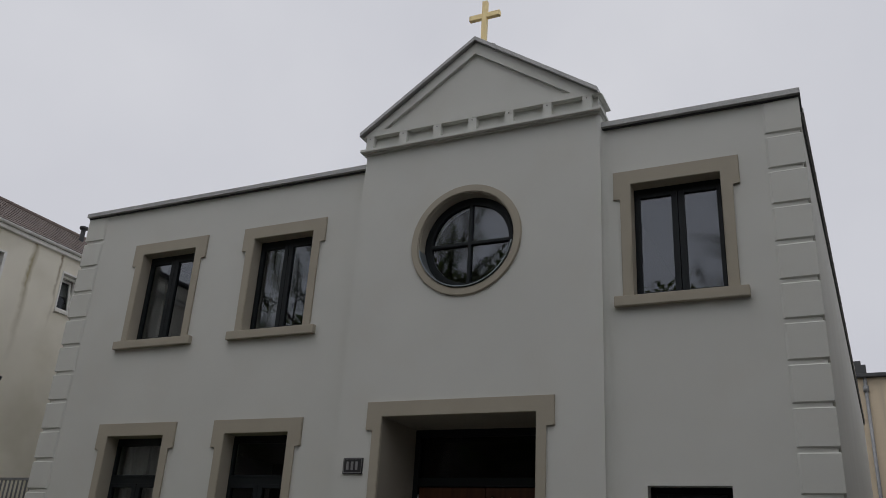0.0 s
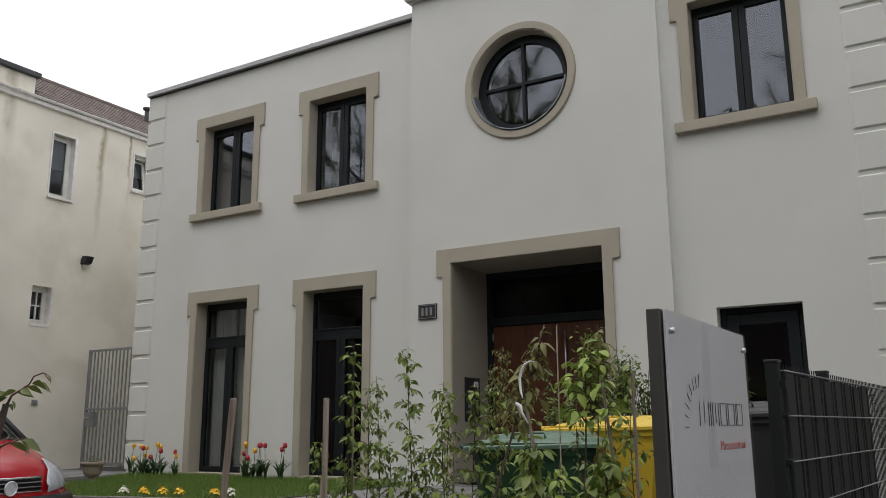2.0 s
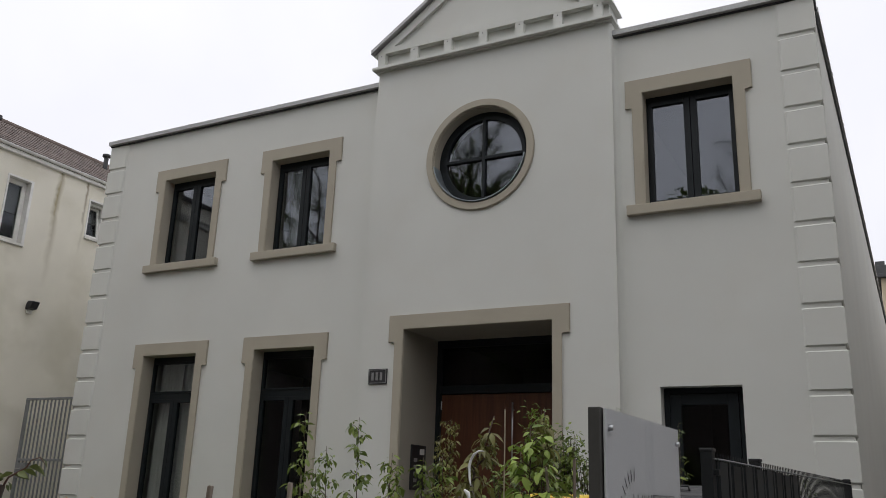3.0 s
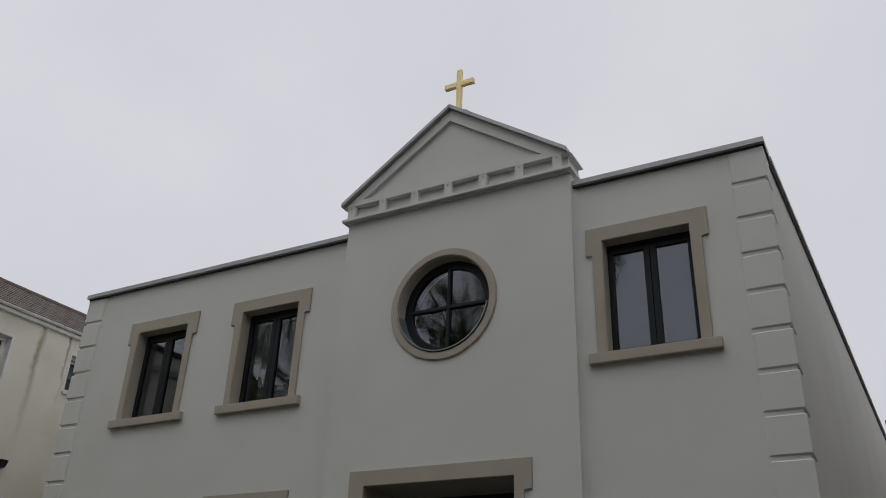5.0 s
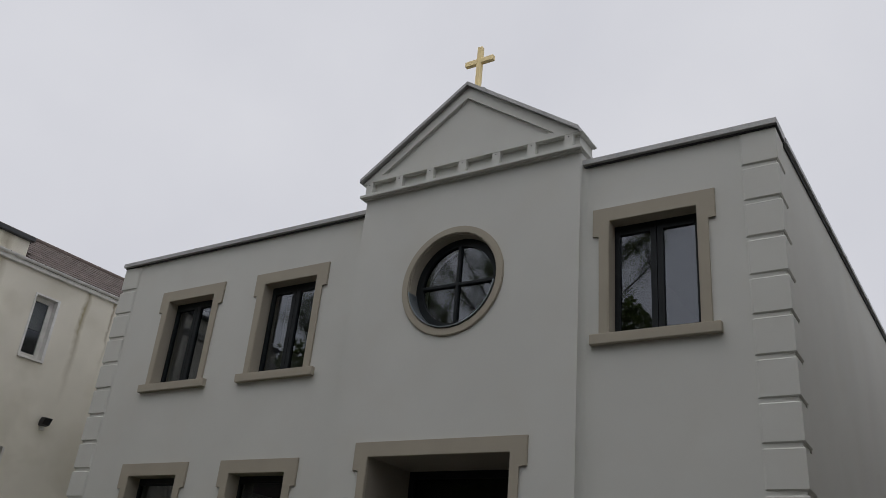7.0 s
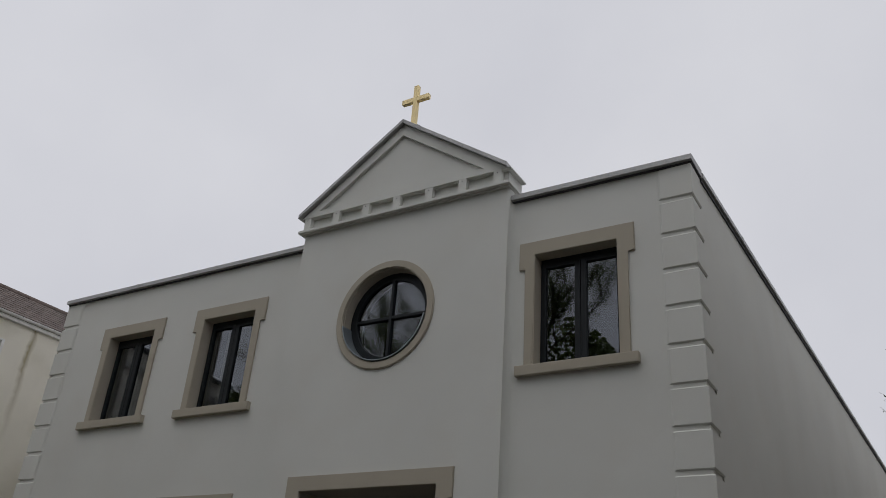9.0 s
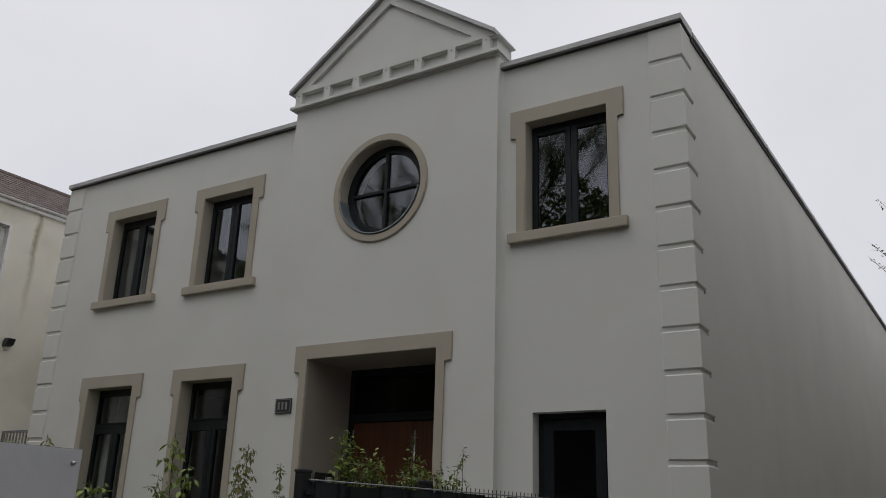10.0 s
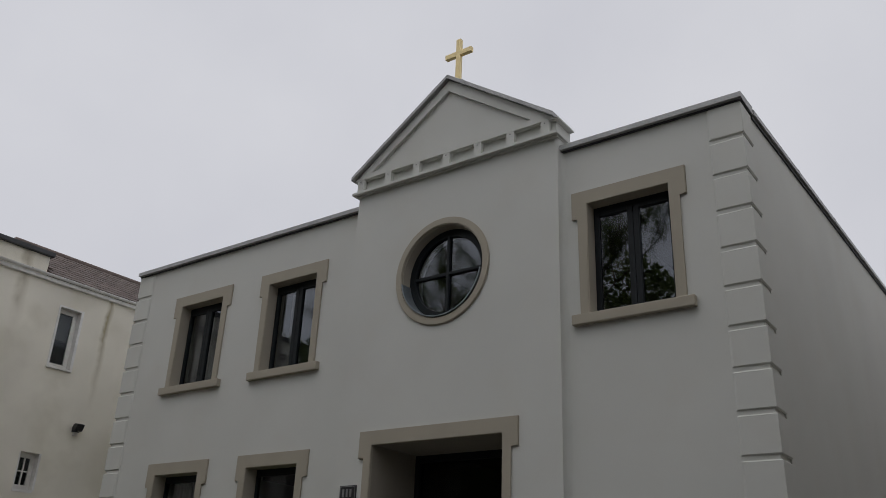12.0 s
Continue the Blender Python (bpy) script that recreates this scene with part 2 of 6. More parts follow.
M_BIN_GL = mat("green_lid_plastic", (0.085, 0.15, 0.10), 0.42, vary=0.1, scale=5, fine=150, bump=0.1, depth=0.001)
M_BIN_Y = mat("yellow_bin_plastic", (0.62, 0.43, 0.035), 0.42, vary=0.08, scale=5, fine=150, bump=0.1, depth=0.001)
M_BIN_K = mat("charcoal_bin_plastic", (0.03, 0.031, 0.033), 0.5, vary=0.1, scale=5, fine=150, bump=0.1, depth=0.001)
M_FENCE = mat("anthracite_powder_coat", (0.011, 0.0125, 0.0135), 0.5, vary=0.1, scale=6, fine=160, bump=0.04, depth=0.0006, spec=0.3)
M_STRIP = mat("dark_privacy_strip", (0.0145, 0.0175, 0.019), 0.5, vary=0.14, scale=3, fine=120, bump=0.06, depth=0.001, per_object=0.25, spec=0.2)
M_SLAB = mat("dark_sign_slab", (0.05, 0.048, 0.042), 0.6, vary=0.08, scale=5, fine=100, bump=0.1, depth=0.001)
M_SIGNFACE = mat("frosted_sign_face", (0.50, 0.505, 0.505), 0.6, vary=0.05, scale=2, fine=30, bump=0.0)
M_ACRYL = glass_mat("acrylic_sheet", (0.97, 0.97, 0.97), 0.02, 0.0, 0.2)
M_INK = mat("dark_grey_ink", (0.075, 0.075, 0.08), 0.5, vary=0.02, bump=0.0)
M_INK_R = mat("red_ink", (0.55, 0.07, 0.05), 0.5, vary=0.02, bump=0.0)
M_CARRED = mat("red_car_paint", (0.34, 0.008, 0.014), 0.2, 0.0, vary=0.03, scale=2, fine=300, bump=0.0, spec=0.5)
M_CARGLASS = glass_mat("car_glass", (0.25, 0.27, 0.27), 0.05)
M_LAMPGLASS = glass_mat("headlight_clear", (0.92, 0.93, 0.94), 0.06)
M_CHROME = mat("chrome", (0.75, 0.76, 0.78), 0.12, 1.0, vary=0.02, bump=0.0)
M_RUBBER = mat("tyre_rubber", (0.025, 0.025, 0.026), 0.8, vary=0.1, bump=0.1)
M_WHITE = mat("white_plastic", (0.78, 0.78, 0.76), 0.5, vary=0.04, bump=0.0)
M_PLATE = mat("cast_dark_plate", (0.045, 0.045, 0.047), 0.5, 0.3, vary=0.15, scale=20, fine=150, bump=0.3, depth=0.001)
M_PLATE_L = mat("worn_raised_metal", (0.30, 0.30, 0.30), 0.45, 0.5, vary=0.15, scale=30, fine=150, bump=0.1, depth=0.001)
M_FARWALL = mat("far_beige_render", (0.62, 0.52, 0.38), 0.92, vary=0.08, scale=0.6, fine=30, bump=0.1, stain=(0.42, 0.36, 0.28), stain_amount=0.5, streak=True)
M_YARDWALL = mat("yard_wall_render", (0.46, 0.42, 0.36), 0.92, vary=0.08, scale=0.6, fine=30, bump=0.1)
M_CUTSTEM = mat("dark_cut_stem", (0.045, 0.03, 0.022), 0.85, vary=0.25, scale=40, fine=200, bump=0.4, depth=0.001)
M_REDSHOOT = mat("reddish_shoot", (0.13, 0.06, 0.04), 0.6, vary=0.2, scale=60, fine=200, bump=0.1, depth=0.0005)
M_LEAF_OLIVE = leaf_mat("olive_young_leaf", (0.075, 0.095, 0.022), (0.16, 0.19, 0.05))
# lighter copy of the fence coat: sky reflection painted into the level rods
M_ROD_LIT = mat("sky_lit_rod_coat", (0.20, 0.205, 0.205), 0.35, 0.0, vary=0.1, scale=6, fine=160, bump=0.02, depth=0.0004)
M_REFLECT = mat("lamp_reflector", (0.72, 0.73, 0.75), 0.25, 0.35, vary=0.1, scale=30, fine=120, bump=0.1, depth=0.001)
M_RIBBON = mat("white_tie", (0.72, 0.72, 0.70), 0.6, vary=0.05, bump=0.0)


# mossy run-off streaks below leaks in the neighbour's gutter
nt = M_NWALL.node_tree
base_in = nt.nodes["Principled BSDF"].inputs["Base Color"]
under = base_in.links[0].from_socket
sep = nt.nodes.new("ShaderNodeSeparateXYZ")
pos = nt.nodes.new("ShaderNodeNewGeometry")
nt.links.new(pos.outputs["Position"], sep.inputs[0])
wob = nt.nodes.new("ShaderNodeTexNoise")
wob.inputs["Scale"].default_value = 2.6
wob.inputs["Detail"].default_value = 6
nt.links.new(pos.outputs["Position"], wob.inputs["Vector"])
for at, half_w, low, tone, amount in ((1.26, 0.10, 4.6, (0.30, 0.25, 0.13, 1), 1.0), (1.98, 0.05, 5.5, (0.22, 0.17, 0.09, 1), 0.9), (-0.9, 0.16, 5.6, (0.40, 0.35, 0.24, 1), 0.7)):
    off = nt.nodes.new("ShaderNodeMath")
    off.operation = "MULTIPLY_ADD"
    off.inputs[1].default_value, off.inputs[2].default_value = 0.22, -0.11 - at
    nt.links.new(wob.outputs["Fac"], off.inputs[0])
    d = nt.nodes.new("ShaderNodeMath")
    d.operation = "ADD"
    nt.links.new(sep.outputs["Y"], d.inputs[0])
    nt.links.new(off.outputs[0], d.inputs[1])
    ab = nt.nodes.new("ShaderNodeMath")
    ab.operation = "ABSOLUTE"
    nt.links.new(d.outputs[0], ab.inputs[0])
    near = nt.nodes.new("ShaderNodeMapRange")
    near.inputs["From Max"].default_value = half_w
    near.inputs["To Min"].default_value, near.inputs["To Max"].default_value = 1.0, 0.0
    nt.links.new(ab.outputs[0], near.inputs["Value"])
    fall = nt.nodes.new("ShaderNodeMapRange")
    fall.inputs["From Min"].default_value, fall.inputs["From Max"].default_value = low, 7.3
    nt.links.new(sep.outputs["Z"], fall.inputs["Value"])
    a = nt.nodes.new("ShaderNodeMath")
    a.operation = "MULTIPLY"
    nt.links.new(near.outputs[0], a.inputs[0])
    nt.links.new(fall.outputs[0], a.inputs[1])
    a2 = nt.nodes.new("ShaderNodeMath")
    a2.operation = "MULTIPLY"
    nt.links.new(a.outputs[0], a2.inputs[0])
    nt.links.new(wob.outputs["Fac"], a2.inputs[1])
    a3 = nt.nodes.new("ShaderNodeMath")
    a3.operation = "MULTIPLY"
    a3.inputs[1].default_value = 2.0 * amount
    a3.use_clamp = True
    nt.links.new(a2.outputs[0], a3.inputs[0])
    mxr = nt.nodes.new("ShaderNodeMixRGB")
    mxr.inputs[2].default_value = tone
    nt.links.new(a3.outputs[0], mxr.inputs[0])
    nt.links.new(under, mxr.inputs[1])
    under = mxr.outputs[0]
nt.links.new(under, base_in)


# ---- mesh helpers ----
def finish(name, bm, material, smooth=False):
    bmesh.ops.recalc_face_normals(bm, faces=bm.faces)
    me = bpy.data.meshes.new(name)
    bm.to_mesh(me)
    bm.free()
    if smooth:
        for p in me.polygons:
            p.use_smooth = True
    me.materials.append(material)
    return me


def part(name, bm, material, parent, label="", smooth=False):
    ob = new(name, finish(name, bm, material, smooth))
    ob.parent = parent
    return tagged(ob, label) if label else ob


def thing(name, m, label, category, group="", kind=""):
    ob = new(name)
    ob.empty_display_size = 0.1
    ob.matrix_world = m
    return tagged(ob, label, category, group, kind)


def solid(name, bm, material, label, category, kind="", m=None, smooth=False, group=""):
    ob = new(name, finish(name, bm, material, smooth))
    if m is not None:
        ob.matrix_world = m
    return tagged(ob, label, category, group, kind)


def box(bm, x0, x1, y0, y1, z0, z1, bevel=0.0, m=None):
    v = [bm.verts.new((x, y, z)) for x in (x0, x1) for y in (y0, y1) for z in (z0, z1)]
    fs = [bm.faces.new([v[i] for i in q]) for q in
          ((0, 1, 3, 2), (4, 6, 7, 5), (0, 4, 5, 1), (2, 3, 7, 6), (0, 2, 6, 4), (1, 5, 7, 3))]
    if m is not None:
        bmesh.ops.transform(bm, matrix=m, verts=v)
    if bevel:
        es = list({e for f in fs for e in f.edges})
        bmesh.ops.bevel(bm, geom=es, offset=bevel, segments=2, affect="EDGES", profile=0.6)
    return v


def tube(bm, pts, radii, sides=6, cap=True):
    """A tapering tube along points."""
    pts = [Vector(p) for p in pts]
    if not hasattr(radii, "__len__"):
        radii = [radii] * len(pts)
    rings = []
    for i, p in enumerate(pts):
        d = (pts[min(i + 1, len(pts) - 1)] - pts[max(i - 1, 0)]).normalized()
        a = d.orthogonal().normalized() if i == 0 else (rings_a - d * rings_a.dot(d)).normalized()
        rings_a = a
        b = d.cross(a)
        rings.append([bm.verts.new(p + (a * math.cos(k * math.tau / sides) + b * math.sin(k * math.tau / sides)) * radii[i]) for k in range(sides)])
    for r, s in zip(rings, rings[1:]):
        for k in range(sides):
            bm.faces.new((r[k], r[(k + 1) % sides], s[(k + 1) % sides], s[k]))
    if cap:
        bm.faces.new(rings[0][::-1])
        bm.faces.new(rings[-1])


def prism(bm, poly, axis, a, b):
    """A polygon in the two other axes, drawn out along axis from a to b."""
    def at(p, h):
        q = list(p)
        q.insert("xyz".index(axis), h)
        return q
    lo = [bm.verts.new(at(p, a)) for p in poly]
    hi = [bm.verts.new(at(p, b)) for p in poly]
    bm.faces.new(lo)
    bm.faces.new(hi[::-1])
    for i in range(len(poly)):
        j = (i + 1) % len(poly)
        bm.faces.new((lo[i], lo[j], hi[j], hi[i]))


def lathe(bm, profile, sides=24, m=None):
    rings = [[bm.verts.new((r * math.cos(k * math.tau / sides), r * math.sin(k * math.tau / sides), z)) for k in range(sides)] for r, z in profile]
    for a, b in zip(rings, rings[1:]):
        for k in range(sides):
            bm.faces.new((a[k], a[(k + 1) % sides], b[(k + 1) % sides], b[k]))
    bm.faces.new(rings[0][::-1])
    bm.faces.new(rings[-1])
    if m is not None:
        bmesh.ops.transform(bm, matrix=m, verts=[v for r in rings for v in r])


def slab(bm, u0, u1, z0, z1, d0, d1, holes=(), disc=None, turned=False):
    """An upright wall from u0 to u1 with rectangular holes, its faces at depths d0 (outside) and d1; disc = (u, z, r): a round hole."""
    holes = list(holes)
    if disc:
        cu, cz, r = disc
        q = r + 0.05
        holes.append((cu - q, cu + q, cz - q, cz + q))
    us = sorted({u0, u1, *[h[0] for h in holes], *[h[1] for h in holes]})
    zs = sorted({z0, z1, *[min(max(h[2], z0), z1) for h in holes], *[min(max(h[3], z0), z1) for h in holes]})
    cache = {}

    def vert(u, z, d):
        key = (round(u, 5), round(z, 5), d)
        if key not in cache:
            cache[key] = bm.verts.new((d, u, z) if turned else (u, d, z))
        return cache[key]

    def filled(i, j):
        if not (0 <= i < len(us) - 1 and 0 <= j < len(zs) - 1):
            return False
        mu, mz = (us[i] + us[i + 1]) / 2, (zs[j] + zs[j + 1]) / 2
        return not any(h[0] < mu < h[1] and h[2] < mz < h[3] for h in holes)

    for i in range(len(us) - 1):
        for j in range(len(zs) - 1):
            if not filled(i, j):
                continue
            c = [(us[i], zs[j]), (us[i + 1], zs[j]), (us[i + 1], zs[j + 1]), (us[i], zs[j + 1])]
            for d in (d0, d1):
                bm.faces.new([vert(u, z, d) for u, z in c])
            for k, (di, dj) in enumerate(((0, -1), (1, 0), (0, 1), (-1, 0))):
                if not filled(i + di, j + dj) :
                    mu, mz = (us[i] + us[i + 1]) / 2 , (zs[j] + zs[j + 1]) / 2
                    a, b = c[k], c[(k + 1) % 4]
                    if disc and abs((a[0] + b[0]) / 2 - cu) <= q + 1e-6 and abs((a[1] + b[1]) / 2 - cz) <= q + 1e-6:
                        continue
                    bm.faces.new([vert(*a, d0), vert(*b, d0), vert(*b, d1), vert(*a, d1)])
    if disc:
        n = 64
        for d in (d0, d1):
            inner, outer = [], []
            for k in range(n):
                t = k * math.tau / n + math.pi / 4
                c, s = math.cos(t), math.sin(t)
                f = q / max(abs(c), abs(s))
                outer.append(vert(cu + c * f, cz + s * f, d))
                inner.append(bm.verts.new((cu + c * r, d, cz + s * r)))
            for k in range(n):
                bm.faces.new((outer[k], outer[(k + 1) % n], inner[(k + 1) % n], inner[k]))
            if d == d0:
                first = inner
        for k in range(n):
            bm.faces.new((first[k], first[(k + 1) % n], inner[(k + 1) % n], inner[k]))


def annulus(bm, cx, cz, r0, r1, y0, y1, n=72, a0=0.0, a1=math.tau):
    full = abs(a1 - a0 - math.tau) < 1e-6
    steps = n if full else n + 1
    rows = []
    for k in range(steps):
        t = a0 + (a1 - a0) * k / n
        c, s = math.cos(t), math.sin(t)
        rows.append([bm.verts.new((cx + c * r, y, cz + s * r)) for r, y in ((r0, y0), (r1, y0), (r1, y1), (r0, y1))])
    for k in range(n):
        a, b = rows[k], rows[(k + 1) % steps]
        for i in range(4):
            bm.faces.new((a[i], a[(i + 1) % 4], b[(i + 1) % 4], b[i]))
    if not full:
        bm.faces.new(rows[0])
        bm.faces.new(rows[-1])


# ---- the ground: one sheet, falling from the house to the street ----
def ground_z(y):
    if y > -3.6:
        return -0.06
    if y > -5.3:
        return -0.06 - 0.342 * (-3.6 - y) / 1.7
    return -0.402 - 0.128 * min(1.0, (-5.3 - y) / 4.0)


def yard(x, y):
    """The front yard's skew against the house: places there shift along x with the distance from the wall."""
    return x + 0.0144 * y


def rise(y):
    """The yard's plants stand higher towards the street."""
    return -0.0072 * y


bm = bmesh.new()
ys = [-900, -200, -60, -30, -14, -9.3, -8, -7, -6.2, -5.3, -4.9, -4.4, -4.0, -3.6, -1.5, 0.5, 6, 14, 40, 120, 900]
xs = [-900, -200, -60, -24, -15, -9, -4, 0, 4, 12, 40, 200, 900]
grid = [[bm.verts.new((x, y, ground_z(y))) for x in xs] for y in ys]
for i in range(len(ys) - 1):
    for j in range(len(xs) - 1):
        bm.faces.new((grid[i][j], grid[i][j + 1], grid[i + 1][j + 1], grid[i + 1][j]))
solid("ground", bm, M_ASPHALT, "grey asphalt and concrete ground falling to the street", "ground", "structure")

# ---- the house ----
X_L, X_R = -12.13, 0.0          # outer corners of the front
R_L, R_R = -6.20, -2.48         # the projecting middle bay
Y_W, Y_B = 0.03, -0.11          # wall planes of wings and bay
Y_IN = 0.40
TOP = 6.83
LEAN_X = 0.031                  # the long side wall runs slightly outwards
DEEP = 21.8
OC = (-4.42, 5.395, 0.73)      # the round window

UPPER = [(-10.63, -9.45), (-8.25, -7.09), (-2.125, -0.965)]
LOWER = [(-10.61, -9.43), (-8.26, -7.10)]
Z_UP = (4.38, 5.95)
Z_LOW = (0.0, 2.81)
PORTAL = (-5.52, -3.32, 2.95)
SIDE = (-2.03, -1.10, 2.075)

house = thing("house", pose(0, 0, 0), "white rendered house with gabled middle bay and beige window surrounds", "house")

bm = bmesh.new()
slab(bm, X_L, R_L, -0.5, TOP, Y_W, Y_IN, [(*UPPER[0], *Z_UP), (*UPPER[1], *Z_UP), (*LOWER[0], 0.0, Z_LOW[1]), (*LOWER[1], 0.0, Z_LOW[1])])
part("wall", bm, M_RENDER, house)
bm = bmesh.new()
slab(bm, R_L, R_R, -0.5, 7.04, Y_B, Y_IN - 0.004, [(PORTAL[0], PORTAL[1], 0.0, PORTAL[2])], disc=OC)
bmesh.ops.bevel(bm, geom=[e for e in bm.edges if all(abs(w.co.y - Y_B) < 1e-5 for w in e.verts) and
                          (all(abs(w.co.x - R_L) < 1e-5 for w in e.verts) or all(abs(w.co.x - R_R) < 1e-5 for w in e.verts))],
                offset=0.065, segments=6, affect="EDGES", profile=0.5)
part("bay_wall", bm, M_RENDER, house)
for side, x in ((-1, R_L), (1, R_R)):
    bm = bmesh.new()
    rc = 0.07
    arc = [(x + side * (rc - rc * math.cos(t)), Y_W - rc + rc * math.sin(t)) for t in [k * math.pi / 16 for k in range(9)]]
    prism(bm, arc[:-1] + [(x + side * rc, Y_W - 0.001), (x + side * rc, Y_W + 0.02), (x - side * 0.01, Y_W + 0.02), (x - side * 0.01, Y_W - rc)], "z", -0.45, 6.82)
    part("plaster_cove", bm, M_RENDER, house)
bm = bmesh.new()
slab(bm, R_R, X_R, -0.5, TOP, Y_W, Y_IN, [(*UPPER[2], *Z_UP), (SIDE[0], SIDE[1], 0.0, SIDE[2])])
part("wall", bm, M_RENDER, house)
# long side walls and the back
for x0, lean in ((X_R, LEAN_X), (X_L + 0.35, 0.0)):
    bm = bmesh.new()
    v = box(bm, x0 - 0.35, x0, 0.42 if lean else Y_IN, DEEP, -0.5, TOP)
    for w in v:
        w.co.x += lean * (w.co.y - 0.0)
    part("side_wall", bm, M_RENDER, house)
bm = bmesh.new()
box(bm, X_L, X_R + LEAN_X * DEEP, DEEP, DEEP + 0.35, -0.5, TOP)
part("back_wall", bm, M_RENDER, house)
bm = bmesh.new()
prism(bm, [(X_L + 0.3, Y_IN - 0.1), (X_R - 0.3, Y_IN - 0.1), (X_R - 0.3 + LEAN_X * DEEP, DEEP + 0.1), (X_L + 0.3, DEEP + 0.1)], "z", 6.55, 6.78)
part("flat_roof", bm, M_FELT_SHADE, house)
# floors and walls of the rooms, coloured near black as indoor shade
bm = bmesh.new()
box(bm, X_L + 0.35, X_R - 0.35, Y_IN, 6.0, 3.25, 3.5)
part("storey_floor", bm, M_ROOM_SHADE, house)
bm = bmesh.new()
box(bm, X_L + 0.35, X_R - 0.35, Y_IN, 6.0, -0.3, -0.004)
part("ground_floor", bm, M_ROOM_SHADE, house)
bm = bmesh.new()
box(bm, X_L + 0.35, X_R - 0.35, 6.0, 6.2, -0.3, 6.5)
part("room_wall", bm, M_ROOM_SHADE, house)
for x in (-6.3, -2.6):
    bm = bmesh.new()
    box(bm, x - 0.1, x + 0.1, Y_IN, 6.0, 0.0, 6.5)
    part("room_wall", bm, M_ROOM_SHADE, house)

# zinc coping in lengths
def coping(x0, x1):
    n = max(1, round((x1 - x0) / 2.0))
    for k in range(n):
        a, b = x0 + (x1 - x0) * k / n, x0 + (x1 - x0) * (k + 1) / n
        c = bmesh.new()
        prism(c, [(-0.055, 6.846), (-0.055, 6.915), (-0.04, 6.93), (0.46, 6.965), (0.46, 6.846)], "x", a + (0.004 if k else 0), b)
        part("coping", c, M_ZINC, house)
        # dark band standing in for the shadow line below the front coping
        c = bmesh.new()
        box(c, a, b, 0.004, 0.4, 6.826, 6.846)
        part("coping_shade_line", c, M_FELT_SHADE, house)
        if k:
            c = bmesh.new()
            prism(c, [(-0.058, 6.85), (-0.058, 6.918), (-0.042, 6.935), (0.46, 6.97), (0.46, 6.85)], "x", a - 0.025, a + 0.025)
            part("coping_joint", c, M_ZINC, house)


coping(X_L - 0.06, R_L)
coping(R_R, X_R + 0.055)
for k in range(11):
    a, b = 0.46 + k * (DEEP - 0.4) / 11, 0.46 + (k + 1) * (DEEP - 0.4) / 11
    bm = bmesh.new()
    prism(bm, [(0.055, 6.846), (0.055, 6.915), (0.04, 6.93), (-0.42, 6.965), (-0.42, 6.846)], "y", a, b - 0.004)
    for w in bm.verts:
        w.co.x += LEAN_X * w.co.y
    part("coping", bm, M_ZINC, house)
    # dark strip that draws the coping's shadow on the side wall
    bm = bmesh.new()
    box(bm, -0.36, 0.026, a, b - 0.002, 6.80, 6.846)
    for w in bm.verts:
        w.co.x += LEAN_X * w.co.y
    part("coping_shadow_strip", bm, M_FELT_SHADE, house)
    bm = bmesh.new()
    box(bm, -0.36, 0.003, a, b, 6.77, 6.80)
    for w in bm.verts:
        w.co.x += LEAN_X * w.co.y
    part("wall_head", bm, M_RENDER, house)
    if k:
        bm = bmesh.new()
        prism(bm, [(0.059, 6.85), (0.059, 6.918), (0.042, 6.935), (-0.42, 6.97), (-0.42, 6.85)], "y", a - 0.03, a + 0.03)
        for w in bm.verts:
            w.co.x += LEAN_X * w.co.y
        part("coping_joint", bm, M_ZINC, house)

# quoins: blocks with bevelled bed joints, on both corners
GAP = 0.05
STEP = 0.487


def quoin_block(z0, z1, side):
    q = bmesh.new()
    c = 0.015
    w, ret, proud = 0.41, 0.40, 0.03
    # an L in plan: front leaf and return leaf
    loop = [(-w, Y_W), (-w, Y_W - 0.007), (-w + 0.03, Y_W - 0.022), (proud, 0.0), (proud, ret + 0.02), (0.0, ret + 0.02), (0.0, Y_W)]
    small = [(-w, Y_W), (-w, Y_W - 0.004), (-w + 0.03, Y_W - 0.008), (proud - c, c), (proud - c, ret + 0.02), (0.0, ret + 0.02), (0.0, Y_W)]
    rows = []
    for zz, lp in ((z0, small), (z0 + c, loop), (z1 - c, loop), (z1, small)):
        rows.append([q.verts.new((side * px if side > 0 else -px, py, zz)) for px, py in lp])
    for a, b in zip(rows, rows[1:]):
        for i in range(7):
            q.faces.new((a[i], a[(i + 1) % 7], b[(i + 1) % 7], b[i]))
    q.faces.new(rows[0])
    q.faces.new(rows[-1])
    return q


quoin_mesh = {}
edges = [6.822] + [6.345 - STEP * k for k in range(14)]
for side, x in ((1, X_R), (-1, X_L)):
    for k in range(len(edges) - 1):
        hi = edges[k] - (GAP / 2 if k else 0)
        lo = edges[k + 1] + GAP / 2
        if lo < -0.45:
            break
        key = (side, round(hi - lo, 3))
        if key not in quoin_mesh:
            quoin_mesh[key] = finish("quoin", quoin_block(0, hi - lo, side), M_RENDER)
        ob = new("quoin", quoin_mesh[key])
        ob.parent = house
        ob.location = (x, 0, lo)
    # the backing strip in the joints
    bm = bmesh.new()
    s = 1 if side > 0 else -1
    xa, xb = sorted((x - s * 0.42, x + s * 0.004))
    box(bm, xa, xb, Y_W - 0.004, Y_W + 0.1, -0.45, 6.80)
    part("quoin_backing", bm, M_RENDER, house)


